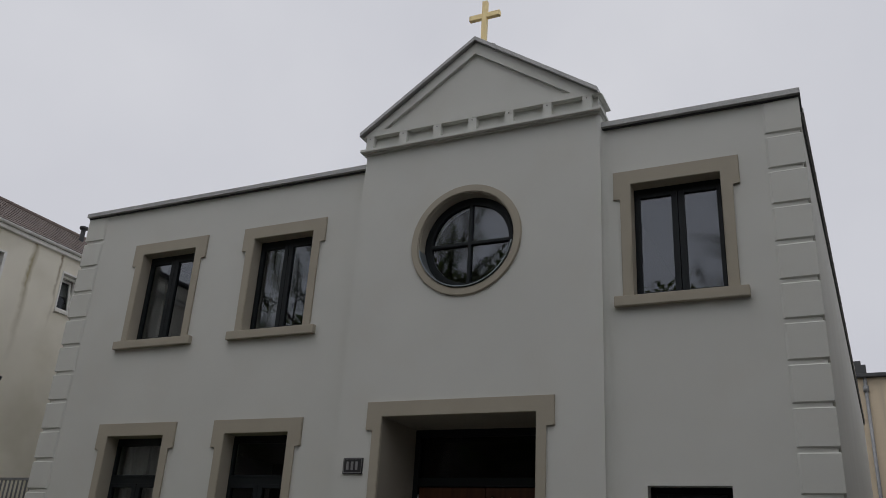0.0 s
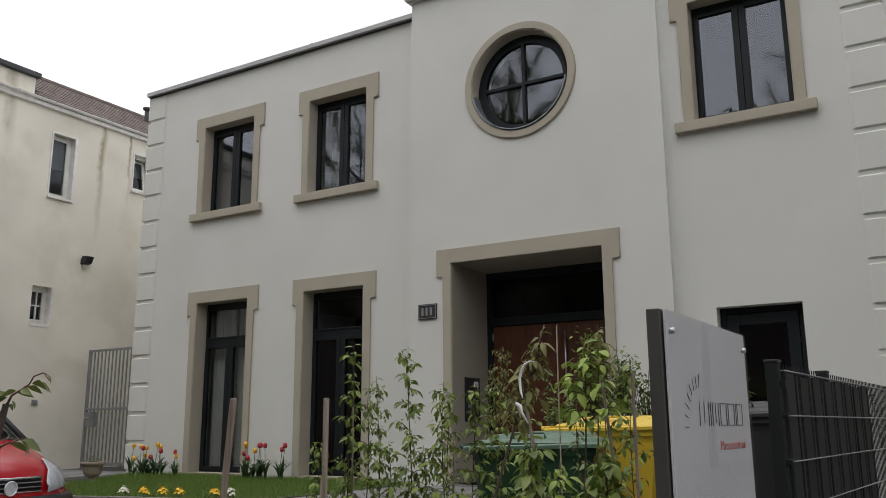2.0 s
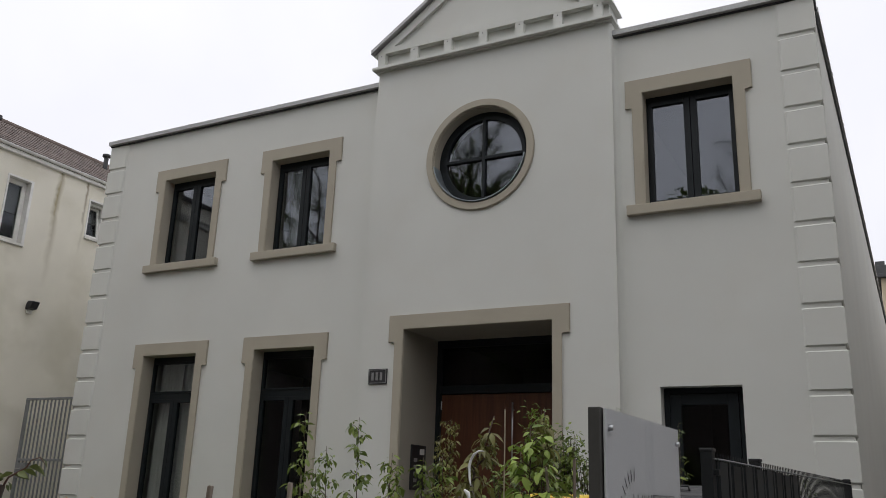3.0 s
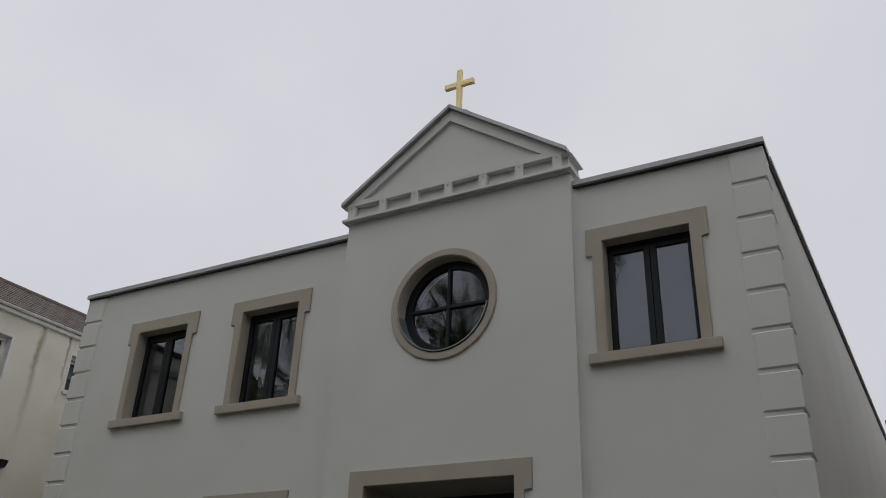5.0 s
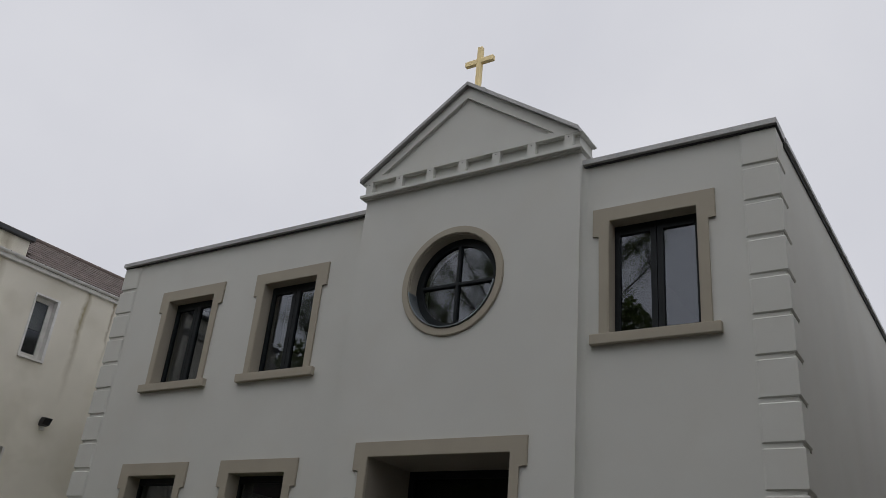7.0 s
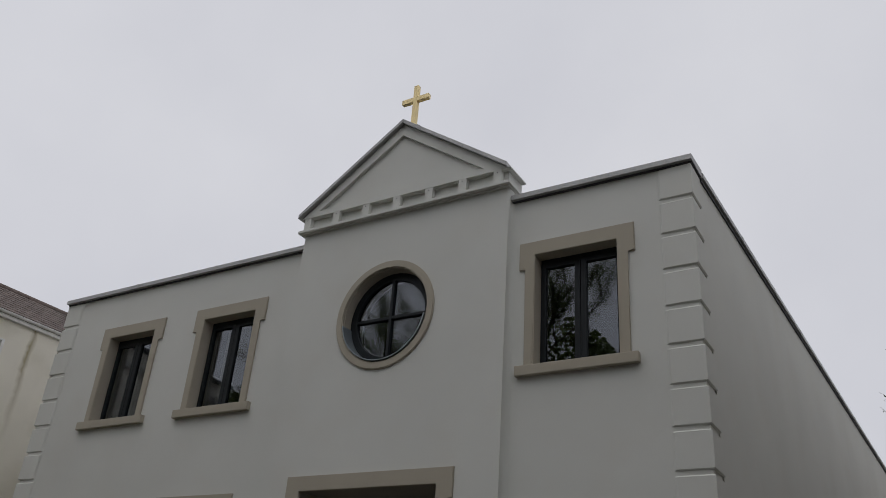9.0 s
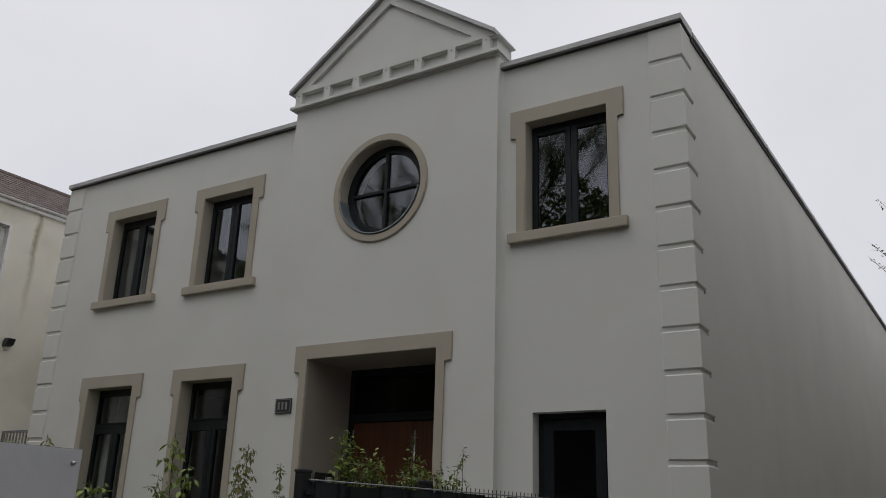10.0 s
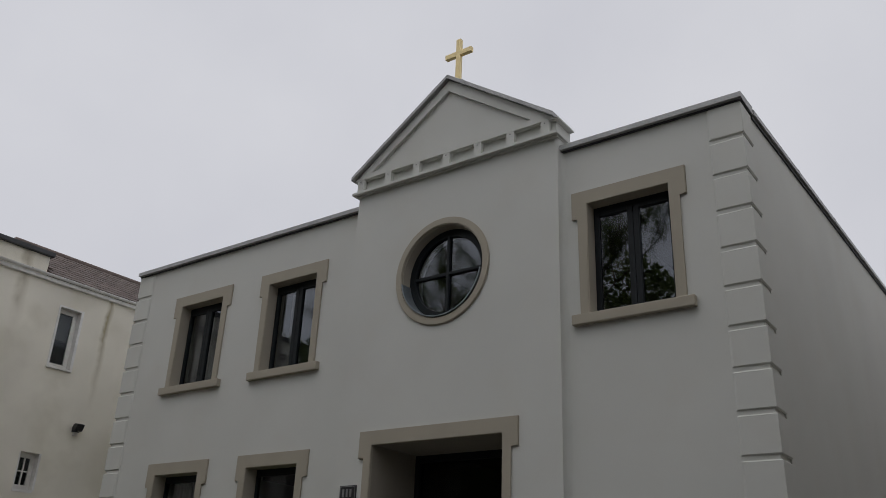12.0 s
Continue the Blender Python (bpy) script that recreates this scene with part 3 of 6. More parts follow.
# window surrounds: eared lintel, jambs, sill
def surround(x0, x1, z0, z1, front, depth, sill, ear=0.095, jamb=0.125, head=0.19, drop=0.40, name="surround", back=0.36):
    s = bmesh.new()
    o0, o1 = x0 - jamb - ear, x1 + jamb + ear
    ztop = z1 + head
    outline = [(o0, ztop), (o1, ztop), (o1, ztop - drop), (x1 + jamb, ztop - drop), (x1 + jamb, z0), (x1, z0),
               (x1, z1), (x0, z1), (x0, z0), (x0 - jamb, z0), (x0 - jamb, ztop - drop), (o0, ztop - drop)]
    prism(s, outline, "y", front, front + depth)
    bmesh.ops.bevel(s, geom=[e for e in s.edges if all(abs(v.co.y - front) < 1e-5 for v in e.verts)], offset=0.008, segments=2, affect="EDGES")
    sur = part(name, s, M_STONE, house, "beige stone-coloured surround")
    # lining of the reveal
    t = bmesh.new()
    y1 = back
    box(t, x0 - 0.01, x0 + 0.012, front + 0.01, y1, z0, z1)
    box(t, x1 - 0.012, x1 + 0.01, front + 0.01, y1, z0, z1)
    box(t, x0 + 0.012, x1 - 0.012, front + 0.01, y1, z1 - 0.012, z1 + 0.01)
    part("reveal", t, M_STONE, sur)
    if sill:
        b = bmesh.new()
        box(b, o0 - 0.01, o1 + 0.01, front - 0.05, back, z0 - 0.14, z0 - 0.005, 0.012)
        part("sill", b, M_STONE, sur)
    return sur


def bar(bm, x0, x1, y0, y1, z0, z1):
    box(bm, x0, x1, y0, y1, z0, z1, 0.006)


def casement(x0, x1, z0, z1, y, leaves=2, transom=None, name="window"):
    """A dark two-leaf window: fixed frame, leaf frames, panes."""
    f = bmesh.new()
    w = 0.034
    bar(f, x0, x0 + w, y, y + 0.08, z0, z1)
    bar(f, x1 - w, x1, y, y + 0.08, z0, z1)
    head = 0.097
    bar(f, x0 + w, x1 - w, y, y + 0.08, z1 - head, z1)
    bar(f, x0 + w, x1 - w, y, y + 0.08, z0, z0 + w)
    if transom:
        bar(f, x0 + w, x1 - w, y - 0.005, y + 0.08, transom - 0.05, transom + 0.05)
    win = part(name, f, M_ANTHRA, house, "anthracite window frame")
    fields = []
    if transom:
        fields.append((x0 + w, x1 - w, transom + 0.05, z1 - head, 0.03, 0.03, 0.03))
    ztop = transom - 0.05 if transom else z1 - head
    xm = (x0 + x1) / 2
    span = [(x0 + w, x1 - w)] if leaves == 1 else [(x0 + w, xm), (xm, x1 - w)]
    for i, (a, b) in enumerate(span):
        fields.append((a, b, z0 + w, ztop, 0.058, 0.083 if i else 0.056, 0.056 if i else 0.083))
    for a, b, c, d, t, ta, tb in fields:
        g = bmesh.new()
        yy = y - 0.018
        bar(g, a + 0.003, a + ta, yy, y + 0.05, c, d)
        bar(g, b - tb, b - 0.003, yy, y + 0.05, c, d)
        bar(g, a + ta, b - tb, yy, y + 0.05, d - t, d)
        bar(g, a + ta, b - tb, yy, y + 0.05, c, c + t)
        part("casement_leaf", g, M_ANTHRA, win)
        p = bmesh.new()
        box(p, a + ta - 0.008, b - tb + 0.008, y + 0.012, y + 0.016, c + t - 0.008, d - t + 0.008)
        pane = part("pane", p, M_GLASS_D if transom else M_GLASS, win)
        pane.visible_shadow = False
    return win


for x0, x1 in UPPER:
    surround(x0, x1, *Z_UP, 0.0, Y_W, True)
    casement(x0, x1, Z_UP[0], Z_UP[1], 0.21)
for x0, x1 in LOWER:
    surround(x0, x1, *Z_LOW, 0.0, Y_W, False)
    casement(x0, x1, 0.03, Z_LOW[1], 0.25, transom=2.15, name="french_window")
    bm = bmesh.new()
    box(bm, x0, x1, -0.02, 0.36, -0.05, 0.03, 0.006)
    part("threshold", bm, M_STONE, house)

# portal: surround, deep niche, door with glazed transom
surround(PORTAL[0], PORTAL[1], 0.0, PORTAL[2], Y_B - 0.03, 0.03, False, ear=0.11, jamb=0.115, head=0.19, drop=0.375, name="portal_surround", back=Y_B + 0.018)
Y_D = 0.95
# niche sides and ceiling take the beige darkened for shade
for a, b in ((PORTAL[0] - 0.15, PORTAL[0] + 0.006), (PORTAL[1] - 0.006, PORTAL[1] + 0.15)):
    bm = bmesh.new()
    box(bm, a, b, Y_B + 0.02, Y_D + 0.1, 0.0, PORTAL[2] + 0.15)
    part("niche_wall", bm, M_REVEAL_SHADE, house, "beige rendered porch niche with shade in its colour")
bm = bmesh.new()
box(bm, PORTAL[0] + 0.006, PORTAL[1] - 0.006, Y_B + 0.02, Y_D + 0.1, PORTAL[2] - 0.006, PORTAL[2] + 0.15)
part("niche_ceiling", bm, M_REVEAL_SHADE, house)
bm = bmesh.new()
box(bm, PORTAL[0], PORTAL[1], -0.16, Y_D + 0.1, -0.14, 0.0, 0.008)
part("doorstep", bm, M_PAVER, house)
bm = bmesh.new()
a, b = PORTAL[0], PORTAL[1]
for q in ((a, a + 0.08, 0.0, 2.95), (b - 0.08, b, 0.0, 2.95), (a + 0.08, b - 0.08, 2.84, 2.95), (a + 0.08, b - 0.08, 2.16, 2.28)):
    bar(bm, q[0], q[1], Y_D - 0.04, Y_D + 0.06, q[2], q[3])
entrance = part("entrance_door", bm, M_ANTHRA, house, "dark frame round a red-brown wooden door")
bm = bmesh.new()
box(bm, a + 0.075, b - 0.075, Y_D + 0.02, Y_D + 0.025, 2.275, 2.845)
part("transom_pane", bm, M_GLASS_D, entrance).visible_shadow = False
xm = (a + b) / 2
for i, (c, d) in enumerate(((a + 0.085, xm - 0.003), (xm + 0.003, b - 0.085))):
    g = bmesh.new()
    box(g, c, d, Y_D, Y_D + 0.05, 0.01, 2.155, 0.004)
    part("door_leaf", g, M_DOOR, entrance, "red-brown wooden door leaf")
g = bmesh.new()
tube(g, [(xm + 0.13, Y_D - 0.06, 1.0), (xm + 0.13, Y_D - 0.06, 2.02)], 0.013, 8)
for z in (1.1, 1.92):
    tube(g, [(xm + 0.13, Y_D - 0.06, z), (xm + 0.13, Y_D + 0.002, z)], 0.008, 6)
part("pull_handle", g, M_STEEL, entrance, "long steel pull handle", True)
for z in (0.35, 1.2, 2.0):
    g = bmesh.new()
    tube(g, [(a + 0.083, Y_D - 0.008, z - 0.06), (a + 0.083, Y_D - 0.008, z + 0.06)], 0.011, 8)
    part("hinge", g, M_STEEL, entrance, "", True)

# side door, set back in the right wing
g = bmesh.new()
a, b = SIDE[0], SIDE[1]
yd = 0.20
for q in ((a, a + 0.07, 0.0, SIDE[2]), (b - 0.07, b, 0.0, SIDE[2]), (a + 0.07, b - 0.07, SIDE[2] - 0.07, SIDE[2])):
    bar(g, q[0], q[1], yd, yd + 0.07, q[2], q[3])
side_door = part("side_door", g, M_ANTHRA, house, "anthracite side door with a tall glass pane")
g = bmesh.new()
for q in ((a + 0.075, a + 0.2, 0.01, 2.0), (b - 0.2, b - 0.075, 0.01, 2.0), (a + 0.2, b - 0.2, 1.87, 2.0), (a + 0.2, b - 0.2, 0.01, 0.2)):
    bar(g, q[0], q[1], yd - 0.015, yd + 0.05, q[2], q[3])
part("door_leaf", g, M_ANTHRA, side_door)
g = bmesh.new()
box(g, a + 0.195, b - 0.195, yd + 0.015, yd + 0.02, 0.195, 1.875)
part("pane", g, M_GLASS_D, side_door).visible_shadow = False
g = bmesh.new()
box(g, a + 0.10, a + 0.145, yd - 0.027, yd - 0.015, 0.88, 1.1, 0.004)
tube(g, [(a + 0.122, yd - 0.02, 1.04), (a + 0.122, yd - 0.065, 1.04), (a + 0.25, yd - 0.065, 1.03)], 0.009, 8)
part("door_handle", g, M_STEEL, side_door, "steel lever handle", True)

# the round window
bm = bmesh.new()
annulus(bm, OC[0], OC[1], 0.725, 0.84, Y_B - 0.03, Y_B + 0.01)
bmesh.ops.bevel(bm, geom=[e for e in bm.edges if all(abs(v.co.y - Y_B + 0.03) < 1e-5 for v in e.verts) and
                          abs((e.verts[0].co - Vector((OC[0], e.verts[0].co.y, OC[1]))).length - (e.verts[1].co - Vector((OC[0], e.verts[1].co.y, OC[1]))).length) < 1e-3],
                offset=0.012, segments=2, affect="EDGES")
ring = part("round_surround", bm, M_STONE, house, "beige ring surround")
bm = bmesh.new()
annulus(bm, OC[0], OC[1], 0.715, 0.735, Y_B + 0.011, 0.34)
part("reveal", bm, M_STONE, ring)
bm = bmesh.new()
annulus(bm, OC[0], OC[1], 0.700, 0.714, Y_B - 0.045, 0.09, 40, math.pi * 1.045, math.pi * 1.955)
part("drip_sheet", bm, M_SHEET, ring, "blue-grey sheet lining of the lower reveal")
bm = bmesh.new()
yw = 0.06
annulus(bm, OC[0], OC[1], 0.62, 0.715, yw, yw + 0.08)
annulus(bm, OC[0], OC[1], 0.592, 0.645, yw - 0.015, yw + 0.06)
rw = part("round_window", bm, M_ANTHRA, house, "round anthracite window frame")
bm = bmesh.new()
bar(bm, OC[0] - 0.024, OC[0] + 0.024, yw - 0.02, yw + 0.05, OC[1] - 0.61, OC[1] + 0.61)
part("glazing_bar", bm, M_ANTHRA, rw)
for c, d in ((-0.61, -0.024), (0.024, 0.61)):
    bm = bmesh.new()
    bar(bm, OC[0] + c, OC[0] + d, yw - 0.02, yw + 0.05, OC[1] - 0.024, OC[1] + 0.024)
    part("glazing_bar", bm, M_ANTHRA, rw)
for k in range(4):
    bm = bmesh.new()
    n = 16
    t0 = k * math.pi / 2
    pts = [(OC[0], OC[1])] + [(OC[0] + 0.605 * math.cos(t0 + i * math.pi / 2 / n), OC[1] + 0.605 * math.sin(t0 + i * math.pi / 2 / n)) for i in range(n + 1)]
    prism(bm, pts, "y", yw + 0.02, yw + 0.024)
    part("pane", bm, M_GLASS, rw).visible_shadow = False

# cornice, frieze and gable over the bay
C_L, C_R, AX = -6.25, -2.43, -4.37
bm = bmesh.new()
box(bm, C_L + 0.035, C_R - 0.035, -0.155, 0.34, 7.03, 7.05, 0.005)
box(bm, C_L, C_R, -0.215, 0.36, 7.048, 7.095, 0.008)
part("cornice", bm, M_RENDER, house)
bm = bmesh.new()
box(bm, C_L + 0.07, C_R - 0.07, -0.10, 0.32, 7.093, 7.33)
part("frieze", bm, M_RENDER, house)
for k in range(7):
    cx = -6.105 + k * (3.465 / 6)
    bm = bmesh.new()
    box(bm, cx - 0.065, cx + 0.065, -0.182, -0.095, 7.094, 7.316, 0.004)
    block = part("frieze_block", bm, M_RENDER, house)
    bm = bmesh.new()
    tube(bm, [(cx, -0.178, 7.275), (cx, -0.188, 7.275)], 0.009, 8)
    part("screw", bm, M_FELT_SHADE, block)
SL = (8.64 - 7.31) / (AX - C_L)
bm = bmesh.new()
prism(bm, [(C_L, 7.31), (C_R + 0.0, 7.31), (C_R, 7.33), (AX, 8.645), (C_L, 7.33)], "y", -0.135, 0.32)
part("gable", bm, M_RENDER, house)
# raised raking and level bands round the tympanum
bm = bmesh.new()
T = [(-5.88, 7.41), (-2.87, 7.41), (-4.375, 8.45)]
O = [(C_L + 0.01, 7.315), (C_R - 0.01, 7.315), (AX, 8.65)]
for d0, d1 in ((-0.185, -0.132),):
    for i in range(3):
        j = (i + 1) % 3
        quad = [O[i], O[j], T[j], T[i]]
        bm = bmesh.new()
        prism(bm, quad, "y", d0, d1)
        part("gable_band", bm, M_RENDER, house)
# zinc verge caps
for s, xe in ((-1, C_L - 0.02), (1, C_R - 0.04)):
    zb = 8.66 - SL * abs(xe - AX)
    for k in range(2):
        f0, f1 = (0.0, 0.17) if k == 0 else (0.17, 1.0)
        xa, xb = AX + (xe - AX) * f0, AX + (xe - AX) * f1
        za, zc = 8.655 + (zb - 8.655) * f0, 8.655 + (zb - 8.655) * f1
        bm = bmesh.new()
        prism(bm, [(xa, za), (xb, zc), (xb, zc + 0.075), (xa, za + 0.075)], "y", -0.25, 0.35)
        bmesh.ops.bevel(bm, geom=list(bm.edges), offset=0.006, segments=1, affect="EDGES")
        part("verge_cap", bm, M_ZINC, house)
        if k and s > 0:
            bm = bmesh.new()
            dx = 0.03 * s
            prism(bm, [(xa - dx, za + SL * 0.03 - 0.004), (xa + dx, za - SL * 0.03 - 0.004), (xa + dx, za - SL * 0.03 + 0.080), (xa - dx, za + SL * 0.03 + 0.080)], "y", -0.256, 0.355)
            part("verge_joint", bm, M_ZINC, house)

# ---- fixed to the house ----
# gilded cross on the gable
bm = bmesh.new()
cx, cy = -4.325, 0.0
box(bm, cx - 0.042, cx + 0.042, cy - 0.035, cy + 0.035, 8.64, 9.54, 0.005)
box(bm, cx - 0.258, cx - 0.041, cy - 0.035, cy + 0.035, 9.215, 9.305, 0.005)
box(bm, cx + 0.041, cx + 0.258, cy - 0.035, cy + 0.035, 9.215, 9.305, 0.005)
solid("cross", bm, M_GOLD, "gilded metal cross standing on the gable", "cross")

# number plate, its figures as plain bars
plate = thing("number_plate", pose(-5.895, Y_B, 2.295), "dark cast metal number plate on the white wall", "number plate")
bm = bmesh.new()
box(bm, -0.15, 0.15, -0.022, 0.0, -0.105, 0.105, 0.004)
part("backing", bm, M_PLATE, plate)
bm = bmesh.new()
for a, b, c, d in ((-0.14, 0.14, 0.086, 0.094), (-0.14, 0.14, -0.094, -0.086), (-0.14, -0.132, -0.086, 0.086), (0.132, 0.14, -0.086, 0.086)):
    box(bm, a, b, -0.026, -0.02, c, d)
part("raised_rim", bm, M_PLATE_L, plate)
for k in range(3):
    bm = bmesh.new()
    xx = -0.075 + 0.068 * k
    box(bm, xx - 0.018, xx + 0.018, -0.03, -0.02, -0.055, 0.055, 0.003)
    part("raised_bar", bm, M_PLATE_L, plate)

# door phone on the porch niche
panel = thing("door_phone", pose(PORTAL[0], 0.42, 1.10), "dark flat door phone panel on the porch niche wall", "intercom")
bm = bmesh.new()
box(bm, 0.0, 0.03, -0.2, 0.2, -0.3, 0.3, 0.006)
part("faceplate", bm, M_BLACK, panel)
bm = bmesh.new()
box(bm, 0.03, 0.034, 0.02, 0.15, 0.17, 0.25, 0.002)
part("name_field", bm, M_WHITE, panel, "pale name field")
for k in range(4):
    bm = bmesh.new()
    box(bm, 0.03, 0.036, -0.14, -0.05, -0.2 + 0.09 * k, -0.15 + 0.09 * k, 0.002)
    part("button", bm, M_PLATE_L, panel)

lamp = thing("porch_lamp", pose(PORTAL[1], 0.62, 2.48), "small white wall lamp in the porch niche", "wall lamp")
bm = bmesh.new()
box(bm, -0.015, 0.0, -0.06, 0.06, -0.06, 0.05, 0.003)
part("base", bm, M_WHITE, lamp)
bm = bmesh.new()
prism(bm, [(-0.22, 0.02), (-0.015, 0.03), (-0.015, -0.03), (-0.2, 0.005)], "y", -0.05, 0.05)
part("shade", bm, M_WHITE, lamp)

# curtains behind the french window and the upper windows
def curtain(x0, x1, z0, z1, y):
    c = bmesh.new()
    n = 40
    a = []
    for k in range(n + 1):
        xx = x0 + (x1 - x0) * k / n
        yy = y + 0.025 * math.sin(k * 1.35) + 0.01 * math.sin(k * 0.5)
        a.append([c.verts.new((xx, yy, z0)), c.verts.new((xx, yy, z1)), c.verts.new((xx, yy + 0.004, z0)), c.verts.new((xx, yy + 0.004, z1))])
    for p, q in zip(a, a[1:]):
        c.faces.new((p[0], q[0], q[1], p[1]))
        c.faces.new((p[2], p[3], q[3], q[2]))
    return solid("curtain", c, M_CURTAIN, "pale grey curtain hanging behind a window", "curtain", smooth=True, group="curtains")


curtain(-10.55, -10.05, 0.05, 2.75, 0.42)
curtain(-10.0, -9.5, 0.05, 2.75, 0.42)
curtain(-10.55, -10.3, 4.3, 5.9, 0.55)
curtain(-8.2, -8.0, 4.3, 5.9, 0.55)

# ---- neighbour's house ----
NX = -15.2
nb = thing("neighbour_house", pose(0, 0, -0.03), "old cream rendered house with streaked walls and a brown tiled roof", "house")
NW = [(0.07, 0.60, 5.44, 6.80), (-0.08, 0.36, 2.80, 3.56), (2.09, 2.62, 6.04, 6.90)]
bm = bmesh.new()
slab(bm, -7.0, 14.0, -0.6, 7.29, NX, NX - 0.4, [(a, b, c, d) for a, b, c, d in NW], turned=True)
part("wall", bm, M_NWALL, nb)
bm = bmesh.new()
box(bm, NX - 6.0, NX - 0.4, -7.0, -6.6, -0.6, 7.27)
box(bm, NX - 6.0, NX - 0.4, 13.6, 14.0, -0.6, 7.27)
box(bm, NX - 6.4, NX - 6.0, -7.0, 14.0, -0.6, 7.27)
part("rear_wall", bm, M_NWALL, nb)
# wall coloured near black to darken what shows through the neighbour's panes
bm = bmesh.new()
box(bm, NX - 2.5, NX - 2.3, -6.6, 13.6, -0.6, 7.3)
part("room_wall", bm, M_ROOM_SHADE, nb)
bm = bmesh.new()
box(bm, NX - 0.05, NX + 0.085, -7.0, 14.0, 7.262, 7.352, 0.02)
part("eaves_moulding", bm, M_NTRIM, nb)
bm = bmesh.new()
n = 10
gy = (-7.0, 14.0)
rows = []
for y in gy:
    r = [bm.verts.new((NX + 0.115 + 0.055 * math.cos(math.pi + math.pi * k / n), y, 7.40 + 0.055 * math.sin(math.pi + math.pi * k / n))) for k in range(n + 1)]
    r += [bm.verts.new((NX + 0.115 + 0.049 * math.cos(math.tau - math.pi * k / n), y, 7.40 + 0.049 * math.sin(math.tau - math.pi * k / n))) for k in range(n + 1)]
    rows.append(r)
for k in range(len(rows[0])):
    j = (k + 1) % len(rows[0])
    bm.faces.new((rows[0][k], rows[0][j], rows[1][j], rows[1][k]))
bm.faces.new(rows[0])
bm.faces.new(rows[1][::-1])
gutter = part("gutter", bm, M_NTRIM, nb, "weathered pale gutter")
for k in range(14):
    bm = bmesh.new()
    box(bm, NX, NX + 0.172, -6.6 + k * 0.82, -6.575 + k * 0.82, 7.385, 7.40)
    part("gutter_bracket", bm, M_GALV, gutter)
# parapet block with a felted top beside the tiles
bm = bmesh.new()
box(bm, NX - 1.9, NX - 0.02, -7.0, -0.42, 7.35, 7.82, 0.01)
blk = part("parapet", bm, M_NWALL, nb)
bm = bmesh.new()
box(bm, NX - 1.95, NX + 0.08, -7.05, -0.36, 7.82, 7.92, 0.015)
part("parapet_cap", bm, M_FELT_SHADE, blk)
# tiled slope: deck and rows of lapped tiles
RT = math.tan(radians(32))
bm = bmesh.new()
prism(bm, [(NX + 0.05, 7.36), (NX - 1.95, 7.36 + 2.0 * RT), (NX - 4.0, 7.36), (NX - 4.0, 7.345), (NX + 0.05, 7.345)], "y", -0.40, 14.0)
roof = part("roof", bm, M_TILE, nb)
bm = bmesh.new()
prism(bm, [(-0.147, 0.0), (0.147, 0.0), (0.147, 0.026), (0.12, 0.031), (-0.12, 0.031), (-0.147, 0.026)], "x", -0.16, 0.14)
tile_mesh = finish("roof_tile", bm, M_TILE)
tilt = math.atan(RT)
for r in range(11):
    d = 0.13 + r * 0.232
    for c in range(14):
        ob = new("roof_tile", tile_mesh)
        ob.parent = roof
        px, pz = NX + 0.12 - d * math.cos(tilt), 7.40 + d * math.sin(tilt)
        ob.matrix_local = pose(px, -0.24 + 0.297 * c + 0.148 * (r % 2), pz, 0, math.degrees(tilt) - 2.5, 0)
bm = bmesh.new()
tube(bm, [(NX - 1.93, -0.42, 7.38 + 2.05 * RT), (NX - 1.93, 14, 7.38 + 2.05 * RT)], 0.11, 10)
part("ridge", bm, M_TILE, nb, "", True)
bm = bmesh.new()
tube(bm, [(-16.6, 3.45, 8.2), (-16.6, 3.45, 8.68)], 0.055, 10)
tube(bm, [(-16.6, 3.45, 8.70), (-16.6, 3.45, 8.76)], 0.10, 10)
tube(bm, [(-16.6, 3.45, 8.66), (-16.6, 3.45, 8.72)], 0.03, 6)
part("vent_pipe", bm, M_FELT_SHADE, nb, "dark roof vent pipe", True)


